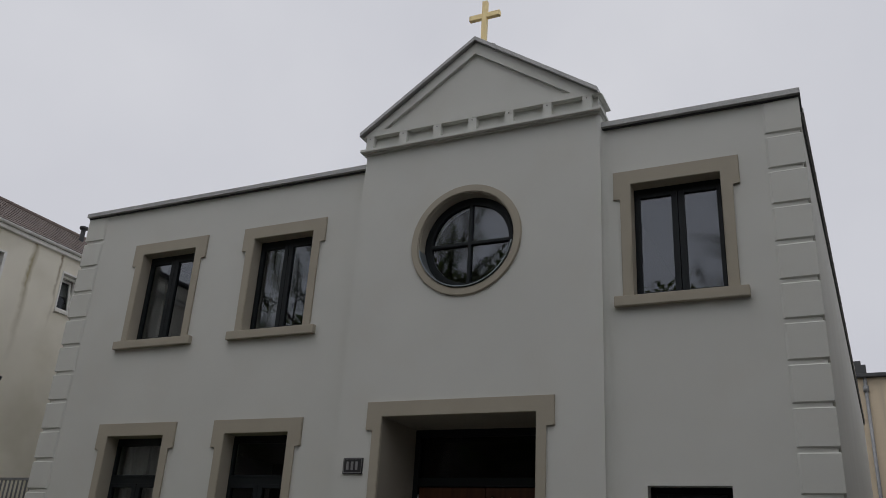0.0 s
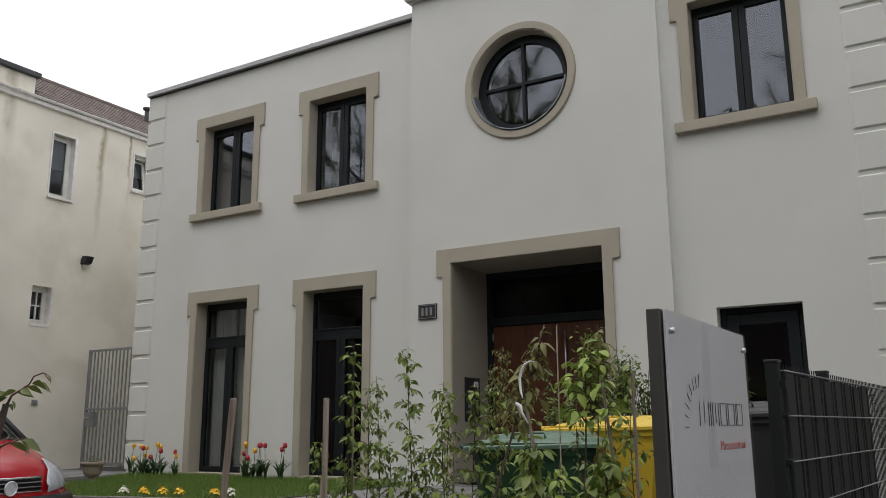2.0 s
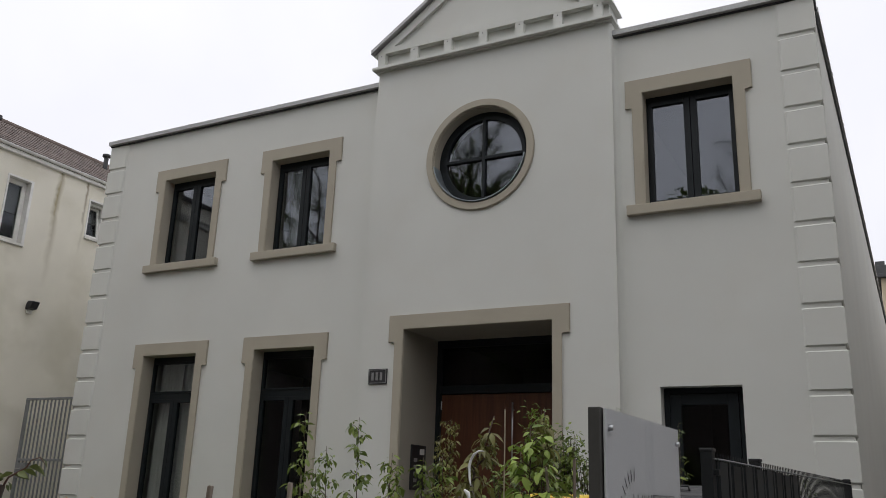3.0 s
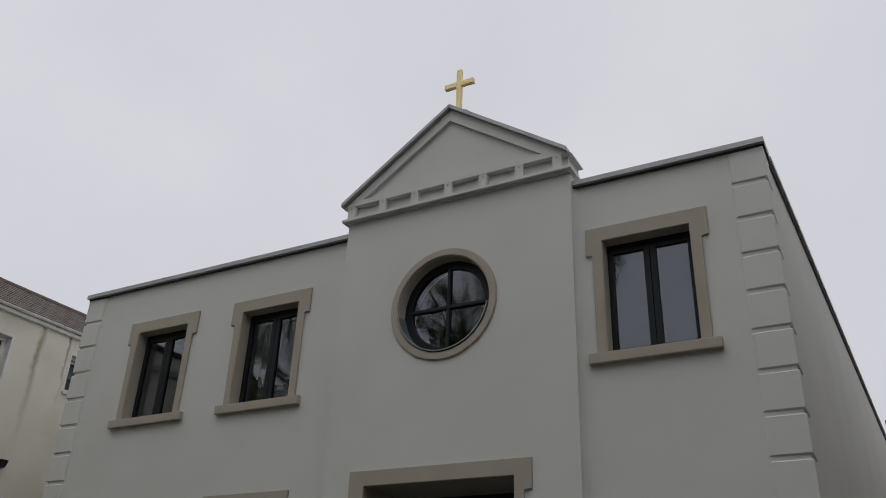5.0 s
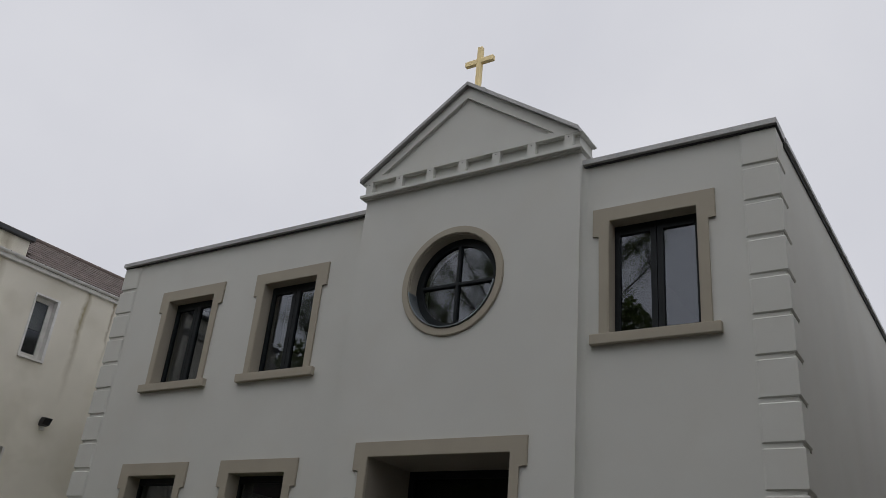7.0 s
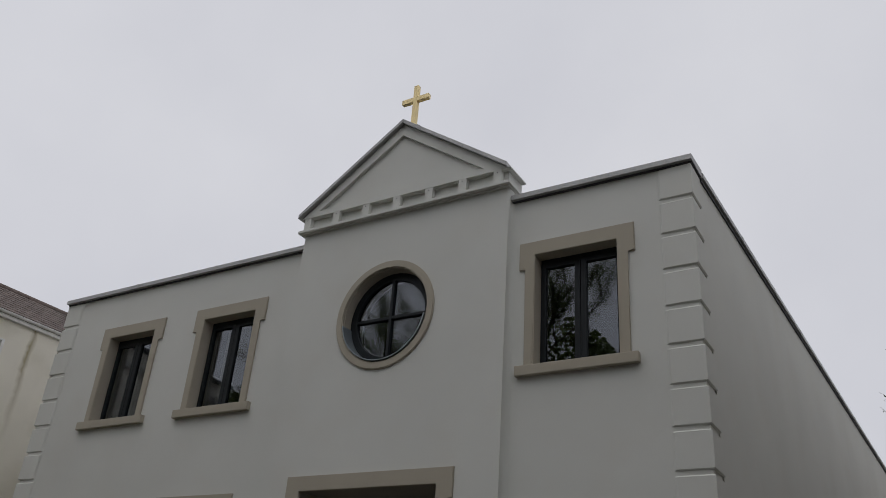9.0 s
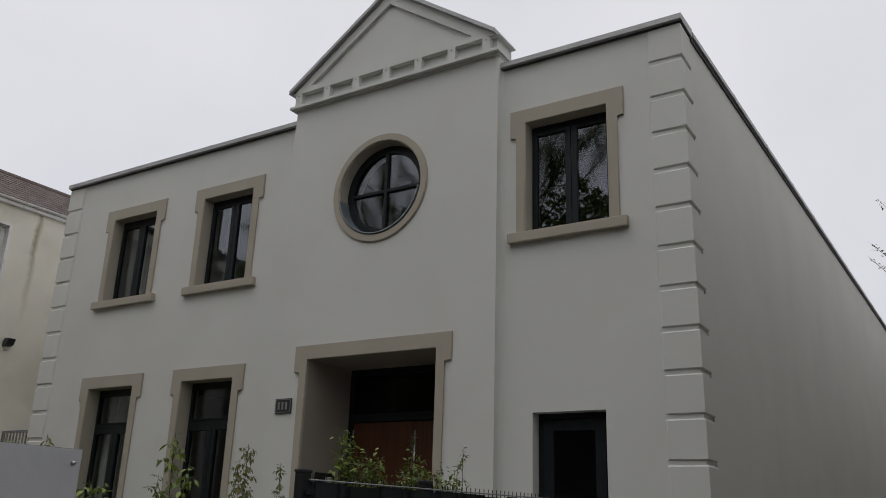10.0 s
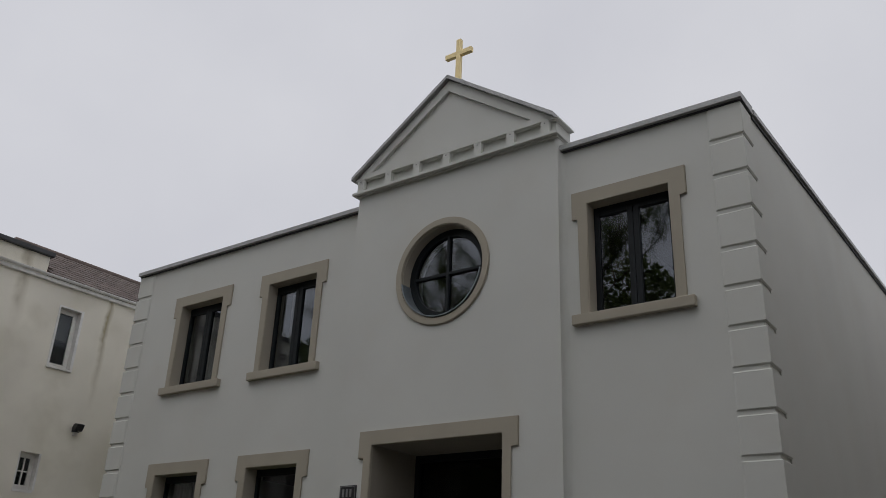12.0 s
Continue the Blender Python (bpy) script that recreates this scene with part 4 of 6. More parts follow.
def old_window(y0, y1, z0, z1, bars, tilt_deg=0.0):
    """White painted frame in a reveal, facing +x."""
    f = bmesh.new()
    x0, x1 = NX - 0.22, NX - 0.15
    t = 0.06
    box(f, x0, x1, y0, y0 + t, z0, z1, 0.005)
    box(f, x0, x1, y1 - t, y1, z0, z1, 0.005)
    box(f, x0, x1, y0 + t, y1 - t, z1 - t, z1, 0.005)
    box(f, x0, x1, y0 + t, y1 - t, z0, z0 + t, 0.005)
    w = part("window", f, M_NTRIM, nb, "white weathered window frame")
    s = bmesh.new()
    if bars:
        box(s, NX - 0.15, NX + 0.003, y0 - 0.004, y0 + 0.012, z0, z1)
        box(s, NX - 0.15, NX + 0.003, y1 - 0.012, y1 + 0.03, z0, z1)
    else:
        box(s, NX - 0.15, NX + 0.012, y0 - 0.03, y0 + 0.012, z0, z1 + 0.03, 0.006)
        box(s, NX - 0.15, NX + 0.012, y1 - 0.012, y1 + 0.05, z0, z1 + 0.03, 0.006)
        box(s, NX - 0.15, NX + 0.010, y0 + 0.012, y1 - 0.012, z1 - 0.012, z1 + 0.03, 0.006)
    part("reveal", s, M_NTRIM, w)
    m = Matrix.Translation((NX - 0.18, 0, z0 + t)) @ pose(0, 0, 0, 0, -tilt_deg, 0) @ Matrix.Translation((-NX + 0.18, 0, -z0 - t))
    s = bmesh.new()
    a, b, c, d = y0 + t, y1 - t, z0 + t, z1 - t
    u = 0.045
    xa, xb = NX - 0.20, NX - 0.145
    box(s, xa, xb, a, a + u, c, d, 0.004, m)
    box(s, xa, xb, b - u, b, c, d, 0.004, m)
    box(s, xa, xb, a + u, b - u, d - u, d, 0.004, m)
    box(s, xa, xb, a + u, b - u, c, c + u, 0.004, m)
    if bars:
        mid = (a + b) / 2
        box(s, xa, xb, mid - 0.012, mid + 0.012, c + u, d - u, 0, m)
        for k in range(1, bars):
            zz = c + (d - c) * k / bars
            box(s, xa + 0.003, xb - 0.003, a + u, b - u, zz - 0.011, zz + 0.011, 0, m)
    part("sash", s, M_NTRIM, w)
    g = bmesh.new()
    box(g, NX - 0.18, NX - 0.176, a + u, b - u, c + u, d - u, 0, m)
    part("pane", g, M_GLASS_N, w).visible_shadow = False
    s = bmesh.new()
    box(s, NX - 0.2, NX + (0.008 if bars else 0.05), y0 - (0.0 if bars else 0.03), y1 + (0.0 if bars else 0.03), z0 - 0.05, z0 + 0.004, 0.004)
    part("sill", s, M_NTRIM, w)
    s = bmesh.new()
    box(s, NX - 0.4, NX - 0.3, y0 - 0.1, y1 + 0.1, z0 + (z1 - z0) * 0.5, z1)
    part("roller_blind", s, M_CURTAIN, w)


old_window(*NW[0], 0)
old_window(*NW[1], 2)
old_window(*NW[2], 0, 9)

vent = thing("wall_lamp", pose(NX, 1.03, 4.19), "black box lamp on the streaked cream wall", "wall lamp")
bm = bmesh.new()
prism(bm, [(0.0, 0.03), (0.06, 0.10), (0.22, 0.08), (0.15, -0.06), (0.0, -0.08)], "y", -0.085, 0.085)
bmesh.ops.bevel(bm, geom=list(bm.edges), offset=0.006, segments=1, affect="EDGES")
part("housing", bm, M_BLACK, vent)
bm = bmesh.new()
box(bm, 0.0, 0.05, -0.05, 0.05, -0.16, -0.08, 0.004)
part("bracket", bm, M_NTRIM, vent)
bm = bmesh.new()
box(bm, 0, 0.05, -0.05, 0.05, -0.05, 0.05, 0.006)
tube(bm, [(0.03, 0, 0), (0.12, 0, 0), (0.12, 0, -0.07)], 0.014, 6)
solid("wall_tap", bm, M_GALV, "small grey tap on the cream wall", "tap", m=pose(NX, 0.19, 1.24))

# ---- steel gate between the two houses ----
gate = thing("gate", pose(-15.12, 1.3, -0.05), "galvanised steel bar gate with a lock box between two houses", "gate")
GW, GH = 2.95, 2.38
bm = bmesh.new()
for a, b, c, d in ((0.0, 0.06, 0.0, GH), (GW - 0.06, GW, 0.0, GH), (0.06, GW - 0.06, GH - 0.045, GH), (0.06, GW - 0.06, 0.06, 0.12), (0.06, GW - 0.06, 1.15, 1.195)):
    box(bm, a, b, -0.025, 0.025, c, d, 0.004)
part("gate_frame", bm, M_GALV, gate)
bm = bmesh.new()
box(bm, -0.011, 0.011, -0.012, 0.012, 0.12, GH - 0.045)
bar_mesh = finish("gate_bar", bm, M_GALV)
for k in range(24):
    ob = new("gate_bar", bar_mesh)
    ob.parent = gate
    ob.location = (0.06 + 0.1132 * (k + 1), 0, 0)
bm = bmesh.new()
box(bm, 0.05, 0.33, -0.05, 0.05, 0.82, 1.11, 0.006)
lock = part("lock_box", bm, M_GALV, gate)
bm = bmesh.new()
tube(bm, [(0.12, -0.05, 1.0), (0.12, -0.1, 1.0), (0.25, -0.1, 1.0)], 0.011, 8)
part("handle", bm, M_STEEL, lock, "", True)

# ---- lawn, edging and paving in front of the house ----
LAWN = [(-11.75, -0.02), (-10.45, -2.25), (-9.6, -3.85), (-8.3, -3.70), (-6.5, -3.25), (-6.15, -2.9), (-6.15, -0.02)]
bm = bmesh.new()
prism(bm, LAWN, "z", -0.2, -0.01)
solid("lawn", bm, M_GRASSBED, "trimmed green lawn with flower beds before the house", "lawn", "structure")
bm = bmesh.new()
box(bm, -0.245, 0.245, -0.03, 0.03, -0.16, 0.005, 0.008)
kerb_mesh = finish("edging_stone", bm, M_KERB)
edging = thing("lawn_edging", pose(0, 0, 0), "low concrete edging stones round the lawn", "edging", kind="structure")
for (xa, ya), (xb, yb) in zip(LAWN[1:5], LAWN[2:6]):
    L = math.hypot(xb - xa, yb - ya)
    n = max(1, round(L / 0.5))
    for k in range(n):
        f = (k + 0.5) / n
        ob = new("edging_stone", kerb_mesh)
        ob.parent = edging
        ob.matrix_local = pose(xa + (xb - xa) * f, ya + (yb - ya) * f, 0.002 * ((k * 5) % 3), 0, 0, math.degrees(math.atan2(yb - ya, xb - xa)))
        ob.scale = (L / n / 0.5, 1, 1)

# grass blades
rng = np.random.default_rng(5)


def inside(x, y, poly):
    c = False
    for (xa, ya), (xb, yb) in zip(poly, poly[1:] + poly[:1]):
        if (ya > y) != (yb > y) and x < (xb - xa) * (y - ya) / (yb - ya) + xa:
            c = not c
    return c


verts, faces = [], []
count = 0
while count < 26000:
    x, y = rng.uniform(-11.7, -6.15), rng.uniform(-3.8, -0.03)
    if not inside(x, y, LAWN):
        continue
    h = rng.uniform(0.03, 0.075) * (1.3 if rng.random() < 0.05 else 1.0)
    a, ln = rng.uniform(0, math.tau), rng.uniform(0.0, 0.035)
    w = 0.0035
    dx, dy = math.cos(a) * w, math.sin(a) * w
    b = len(verts)
    verts += [(x - dx, y - dy, -0.015), (x + dx, y + dy, -0.015), (x + ln * math.sin(a), y + ln * math.cos(a), -0.01 + h)]
    faces.append((b, b + 1, b + 2))
    count += 1
me = bpy.data.meshes.new("grass")
me.from_pydata(verts, [], faces)
me.materials.append(M_GRASS)
tagged(new("grass", me), "short green grass blades of the lawn", "grass", kind="stuff")

# paving slabs before the porch
paving = thing("pavement", pose(0, 0, -0.05), "grey concrete paving slabs before the porch", "paving", kind="structure")
bm = bmesh.new()
box(bm, -0.196, 0.196, -0.196, 0.196, -0.03, 0.03, 0.006)
slab_mesh = finish("paving_slab", bm, M_PAVER)
for i in range(12):
    for j in range(8):
        ob = new("paving_slab", slab_mesh)
        ob.parent = paving
        ob.location = (-5.93 + 0.4 * i, -0.4 - 0.4 * j, 0.002 * ((i * 3 + j * 5) % 4))
for i in range(8):
    for j in range(6):
        ob = new("paving_slab", slab_mesh)
        ob.parent = paving
        ob.location = (-14.9 + 0.4 * i, -1.9 + 0.4 * j, 0.002 * ((i * 3 + j * 5) % 4))


# ---- leaves and plants ----
def leaf_mesh(name, length, width, material, fold=0.25, droop=0.25, stalk=0.12):
    """A pointed leaf with a folded midrib, growing along +x."""
    v, f = [], []
    st = [(0.0, 0.02), (0.18, 0.55), (0.45, 1.0), (0.75, 0.66), (1.0, 0.0)]
    for s, w in st:
        x = stalk * length + s * length
        z = -droop * length * s * s
        half = w * width / 2
        v += [(x, -half, z + fold * half), (x, 0, z), (x, half, z + fold * half)]
    for i in range(len(st) - 1):
        a = 3 * i
        f += [(a, a + 1, a + 4, a + 3), (a + 1, a + 2, a + 5, a + 4)]
    me = bpy.data.meshes.new(name)
    me.from_pydata(v, [], f)
    me.materials.append(material)
    for p in me.polygons:
        p.use_smooth = True
    return me


LEAF = {
    "green": leaf_mesh("leaf", 0.055, 0.029, M_LEAF, 0.3, 0.35),
    "bronze": leaf_mesh("leaf", 0.05, 0.022, M_LEAF_BRONZE, 0.4, 0.6),
    "olive": leaf_mesh("leaf", 0.065, 0.034, M_LEAF_OLIVE, 0.35, 0.5),
    "bright": leaf_mesh("leaf", 0.07, 0.04, M_LEAF_BRIGHT, 0.25, 0.35),
    "dark": leaf_mesh("leaf", 0.05, 0.022, M_LEAF_DARK, 0.3, 0.3),
}


def add_leaf(parent, kind, p, yaw, pitch, roll, size):
    ob = new("leaf", LEAF[kind])
    ob.parent = parent
    ob.matrix_local = pose(*p, roll, pitch, yaw)
    ob.scale = (size, size, size)


def sapling(seed, x, y, top, kind="green", cane=True, label="", stem=0.006, lean=(0, 0), leaves=120, spread=0.07, low=0.2, shoots=24, size=1.0, skirt=1.6, tuft=9):
    """A young hedge plant: dark thin stem, short side shoots, hanging leaves close to the stem."""
    r = random.Random(seed)
    z0 = ground_z(y) - 0.03
    h = top + rise(y) - z0
    t = thing("sapling", pose(yard(x, y), y, z0), label or "young leafy hedge sapling in a row", "sapling", "hedge saplings")
    pts = [Vector((lean[0] * f * f + 0.010 * math.sin(7 * f + seed), lean[1] * f * f + 0.010 * math.cos(6 * f + seed), h * f)) for f in [k / 9 for k in range(10)]]
    b = bmesh.new()
    tube(b, pts, [stem * (1 - 0.8 * k / 9) for k in range(10)], 6)
    part("stem", b, M_TWIG, t, "", True)

    def along(f):
        f = min(max(f, 0), 0.999) * 9
        k = int(f)
        return pts[k].lerp(pts[k + 1], f - k)
    tips = []
    for k in range(shoots):
        g = (k + r.random() * 0.8) / shoots
        f = low + (0.97 - low) * g
        p = along(f)
        a = k * 2.4 + r.uniform(-0.6, 0.6)
        ln = spread * (0.45 + skirt * (1 - g) ** 1.5) * r.uniform(0.5, 1.3)
        q = p + Vector((math.cos(a), math.sin(a), r.uniform(0.1, 0.7))) * ln
        mid = p.lerp(q, 0.55) + Vector((0, 0, 0.15 * ln))
        b = bmesh.new()
        tube(b, [p, mid, q], [stem * 0.36, stem * 0.26, stem * 0.14], 4)
        part("shoot", b, M_TWIG, t, "", True)
        tips.append((p, mid, q, ln))
    total = sum(s[3] + 0.03 for s in tips)
    for s in tips:
        n = max(2, round(leaves * (s[3] + 0.03) / total))
        d = s[2] - s[0]
        az = math.degrees(math.atan2(d.y, d.x))
        for i in range(n):
            u = (i + 0.5) / n * 0.9 + 0.1
            p = s[0].lerp(s[1], u * 2) if u < 0.5 else s[1].lerp(s[2], u * 2 - 1)
            side = 55 if i % 2 else -55
            add_leaf(t, kind, p, az + (side if i < n - 1 else 0) + r.uniform(-25, 25), r.uniform(-10, 40) if kind == "bright" else r.uniform(-5, 50), r.uniform(-30, 30), size * r.uniform(0.6, 1.15))
    for k in range(tuft):
        add_leaf(t, kind, along(0.93 + 0.07 * k / max(1, tuft)), k * 137, r.uniform(-30, 60), r.uniform(-30, 30), size * r.uniform(0.5, 0.9))
    lv, lf = [], []
    for k in range(int(leaves * (0.5 if kind == "bright" else 2.0))):
        s = tips[k % len(tips)]
        c = s[0].lerp(s[2], r.uniform(0.0, 1.05)) + Vector((r.gauss(0, 0.010), r.gauss(0, 0.010), r.gauss(0.0, 0.016)))
        m = Euler((r.uniform(-0.6, 0.6), r.uniform(0.1, 1.2), r.uniform(0, math.tau))).to_matrix()
        q = size * (0.036 if kind != "bright" else 0.05) * r.uniform(0.5, 1.1)
        o = len(lv)
        lv += [c + m @ (Vector(w) * q) for w in ((0, 0, 0), (0.45, -0.25, 0.06), (1.0, 0, -0.25), (0.45, 0.25, 0.06), (0.5, 0, -0.04))]
        lf += [(o, o + 1, o + 4), (o + 1, o + 2, o + 4), (o + 2, o + 3, o + 4), (o + 3, o, o + 4)]
    me = bpy.data.meshes.new("small_leaves")
    me.from_pydata(lv, [], lf)
    me.materials.append(LEAF[kind].materials[0])
    ob = new("small_leaves", me)
    ob.parent = t
    tagged(ob, kind="stuff")
    if cane:
        b = bmesh.new()
        tube(b, [(0.02, 0.012, 0), (0.025 + r.uniform(-0.03, 0.03), 0.012, h * r.uniform(0.7, 0.82))], 0.006, 6)
        part("cane", b, M_STAKE, t, "", True)
        for f in (0.45, 0.68):
            p = along(f)
            b = bmesh.new()
            tube(b, [p + Vector((-0.012, -0.012, 0)), p + Vector((0.03, 0.0, 0.004)), p + Vector((0.01, 0.025, 0))], 0.0035, 4)
            part("tie", b, M_BLACK, t)
    return t


# hedge row in front of the bins
ROWX = [(-2.62, 1.17, "green", 110, 0.06), (-2.54, 0.86, "green", 110, 0.08), (-2.40, 0.97, "green", 130, 0.08), (-2.22, 1.13, "green", 150, 0.075), (-2.03, 0.94, "green", 130, 0.085), (-1.95, 0.86, "green", 110, 0.08),
        (-1.83, 0.92, "green", 120, 0.075), (-1.73, 0.92, "green", 120, 0.07), (-1.52, 0.80, "green", 90, 0.09), (-1.12, 1.17, "green", 130, 0.085), (-1.27, 0.96, "dark", 60, 0.05), 
        (-0.97, 1.0, "green", 70, 0.07), (-2.85, 0.62, "green", 90, 0.09), (-2.70, 0.52, "green", 80, 0.1), (-2.32, 0.62, "green", 90, 0.1), (-2.12, 0.6, "green", 90, 0.1)]
for k, (x, top, kind, n, sp) in enumerate(ROWX):
    sapling(20 + k, x, -6.0 + 0.05 * math.sin(k * 2.1), top, kind, k % 4 == 0, leaves=round(n * 1.15), spread=sp * 1.3, low=0.25, shoots=26)

# thin young trees behind the bins
sapling(44, -2.77, -3.8, 1.35, "bronze", False, "young tree with drooping bronze leaves behind the bins", 0.007, (-0.05, 0), 150, 0.14, 0.55, 26, 0.95, 0.5)
sapling(45, -2.97, -3.8, 1.22, "bronze", False, "young tree with drooping bronze leaves behind the bins", 0.007, (0.06, 0), 80, 0.10, 0.5, 16, 0.9, 0.6)
sapling(46, -2.42, -3.8, 1.19, "dark", False, "thin sapling with small dark leaves behind the bins", 0.006, (0, 0), 80, 0.075, 0.5, 18, 0.9, 0.8)
# nearer plants by the sign
sapling(51, -0.745, -8.05, 0.925, "bronze", False, "young tree with drooping bronze-green leaves and a white tie", 0.009, (0.24, 0.06), 60, 0.045, 0.84, 14, 0.68, 0.6, 10)
sapling(52, -0.80, -7.08, 0.985, "bright", False, "sapling with large bright green leaves", 0.008, (0.02, 0.02), 84, 0.15, 0.80, 20, 0.8, 0.55)
sapling(57, -0.755, -7.0, 1.045, "bronze", False, "young tree with drooping bronze-green leaves", 0.006, (0.0, 0.0), 50, 0.05, 0.86, 10, 0.9, 0.6)
sapling(53, -0.70, -8.58, 0.56, "bright", False, "sapling with large bright green leaves beside a stake", 0.005, (0.0, 0.0), 80, 0.08, 0.80, 15, 0.62, 0.9)
sapling(54, -0.76, -8.45, 0.47, "bright", False, "sapling with large bright green leaves beside a stake", 0.004, (0.0, 0.0), 40, 0.09, 0.85, 9, 0.6, 0.9)
sapling(58, -0.56, -7.8, 0.60, "bright", False, "sapling with large bright green leaves", 0.005, (0.0, 0.0), 40, 0.07, 0.86, 9, 0.6, 0.6)
sapling(59, -0.43, -7.8, 0.65, "green", False, "", 0.005, (0.0, 0.0), 60, 0.06, 0.84, 12, 0.8, 0.7)
sapling(55, -0.82, -7.45, 0.66, "green", True, "", 0.005, (0.03, 0.0), 100, 0.08, 0.7, 14)
cut = thing("sapling", pose(yard(-0.866, -9.16), -9.135, -0.65 + rise(-9.16)), "cut-back dark young stem with a few drooping leaves", "sapling", "hedge saplings")
bm = bmesh.new()
tube(bm, [(0, 0, 0), (0.005, 0, 1.0), (0.032, 0, 1.22), (0.064, 0, 1.292), (0.082, 0, 1.36)], [0.006, 0.0056, 0.0052, 0.0048, 0.0044], 8)
part("stem", bm, M_CUTSTEM, cut, "", True)
bm = bmesh.new()
tube(bm, [(0.083, 0, 1.358), (0.09, 0.002, 1.372), (0.116, 0.01, 1.387), (0.122, 0.012, 1.398), (0.134, 0.018, 1.403), (0.146, 0.02, 1.392)], [0.002, 0.0016, 0.0013, 0.0011, 0.001, 0.0006], 5)
part("shoot", bm, M_REDSHOOT, cut, "", True)
bm = bmesh.new()
tube(bm, [(0.067, 0, 1.298), (0.085, 0.005, 1.306), (0.108, 0.012, 1.313)], [0.002, 0.0014, 0.0009], 5)
part("shoot", bm, M_REDSHOOT, cut, "", True)
for p, yaw, pitch, roll, size in (((0.090, 0, 1.374), 205, 10, -48, 0.70), ((0.088, 0, 1.370), 225, 22, 45, 0.46), ((0.096, 0.003, 1.376), 60, 0, -50, 0.42), ((0.104, 0.005, 1.380), 350, 10, 50, 0.40),
                                  ((0.116, 0.01, 1.388), 25, 4, -45, 0.62), ((0.122, 0.012, 1.390), 50, 25, 40, 0.44), ((0.134, 0.018, 1.403), 20, 45, -20, 0.34), ((0.092, 0, 1.366), 20, 68, 0, 0.24), ((0.09, 0, 1.362), 0, 78, 30, 0.2),
                                  ((0.088, 0.005, 1.306), 60, 15, -45, 0.5), ((0.104, 0.01, 1.312), 25, 25, 45, 0.55), ((0.108, 0.012, 1.313), 5, 50, -30, 0.46), ((0.08, 0.003, 1.304), 190, 30, 40, 0.34),
                                  ((0.10, 0.004, 1.379), 210, 15, 40, 0.36), ((0.11, 0.008, 1.384), 80, 10, -40, 0.4), ((0.05, 0, 1.26), 200, 50, 35, 0.4), ((0.05, 0, 1.262), 20, 40, -35, 0.36)):
    add_leaf(cut, "olive", p, yaw, pitch * 0.55, roll, size * 0.8)
bm = bmesh.new()
tube(bm, [(-0.882, -9.155, 0.45), (-0.884, -9.155, 0.587), (-0.889, -9.155, 0.612), (-0.875, -9.158, 0.623), (-0.852, -9.168, 0.622), (-0.840, -9.165, 0.631), (-0.833, -9.158, 0.640)], [0.004, 0.0045, 0.0045, 0.003, 0.0022, 0.0025, 0.001], 6)
solid("plant_tie", bm, M_RIBBON, "white cloth tie on a cut-back stem", "tie", smooth=True, m=pose(yard(0.034, -9.16), 0.025, rise(-9.16)))

# loose stakes and canes among the plants
for sx, sy, st, lean, wd in ((-0.59, -7.1, 0.864, 0, 0.0056), (-0.697, -7.1, 0.837, -5.9, 0.0056), (-1.002, -7.1, 0.853, -10.7, 0.006), (-0.858, -7.1, 1.04, 0, 0.0026)):
    g = bmesh.new()
    z0 = ground_z(sy) - 0.05
    L = (st + rise(sy) - z0) / math.cos(radians(lean))
    tube(g, [(0, 0, -L), (0, 0, 0)], wd, 8)
    solid("stake", g, M_STAKE if wd > 0.004 else M_BAMBOO, "weathered thin wooden stake among the saplings", "stake", m=pose(yard(sx, sy), sy, st + rise(sy), 0, lean, 0), group="wooden stakes")

for sx, sy, st, lean, wd in ((-0.603, -8.92, 0.725, 4.0, 0.0042), (-0.687, -8.56, 0.735, 0.0, 0.0045)):
    g = bmesh.new()
    z0 = ground_z(sy) - 0.05
    box(g, -wd, wd, -wd, wd, 0, st + rise(sy) - z0, 0.002)
    solid("stake", g, M_STAKE, "weathered wooden stake beside the saplings", "stake", m=pose(yard(sx, sy) - 0.075 * (lean > 0), sy, z0, 0, lean, 12), group="wooden stakes")
g = bmesh.new()
tube(g, [(-0.72, -8.93, -0.6), (-0.70, -8.93, 0.3), (-0.735, -8.93, 0.57)], [0.009, 0.007, 0.005], 6)
solid("bare_stem", g, M_TWIG, "bare dark sapling stem beside a stake", "sapling", smooth=True, m=pose(yard(0.03, -8.93), 0, rise(-8.93)))
g = bmesh.new()
tube(g, [(-0.495, -8.04, 0.832), (-0.508, -8.043, 0.833), (-0.521, -8.043, 0.825), (-0.531, -8.04, 0.811), (-0.536, -8.04, 0.795), (-0.535, -8.04, 0.778), (-0.531, -8.045, 0.762), (-0.525, -8.05, 0.748)], [0.001, 0.0022, 0.003, 0.0034, 0.0038, 0.0034, 0.0028, 0.0015], 6)
tube(g, [(-0.541, -8.055, 0.738), (-0.533, -8.05, 0.730), (-0.528, -8.05, 0.715), (-0.514, -8.045, 0.69)], [0.003, 0.0065, 0.0035, 0.0015], 6)
solid("plant_tie", g, M_RIBBON, "white cloth tie on a young tree", "tie", smooth=True, m=pose(yard(0, -8.05), 0, rise(-8.05)))


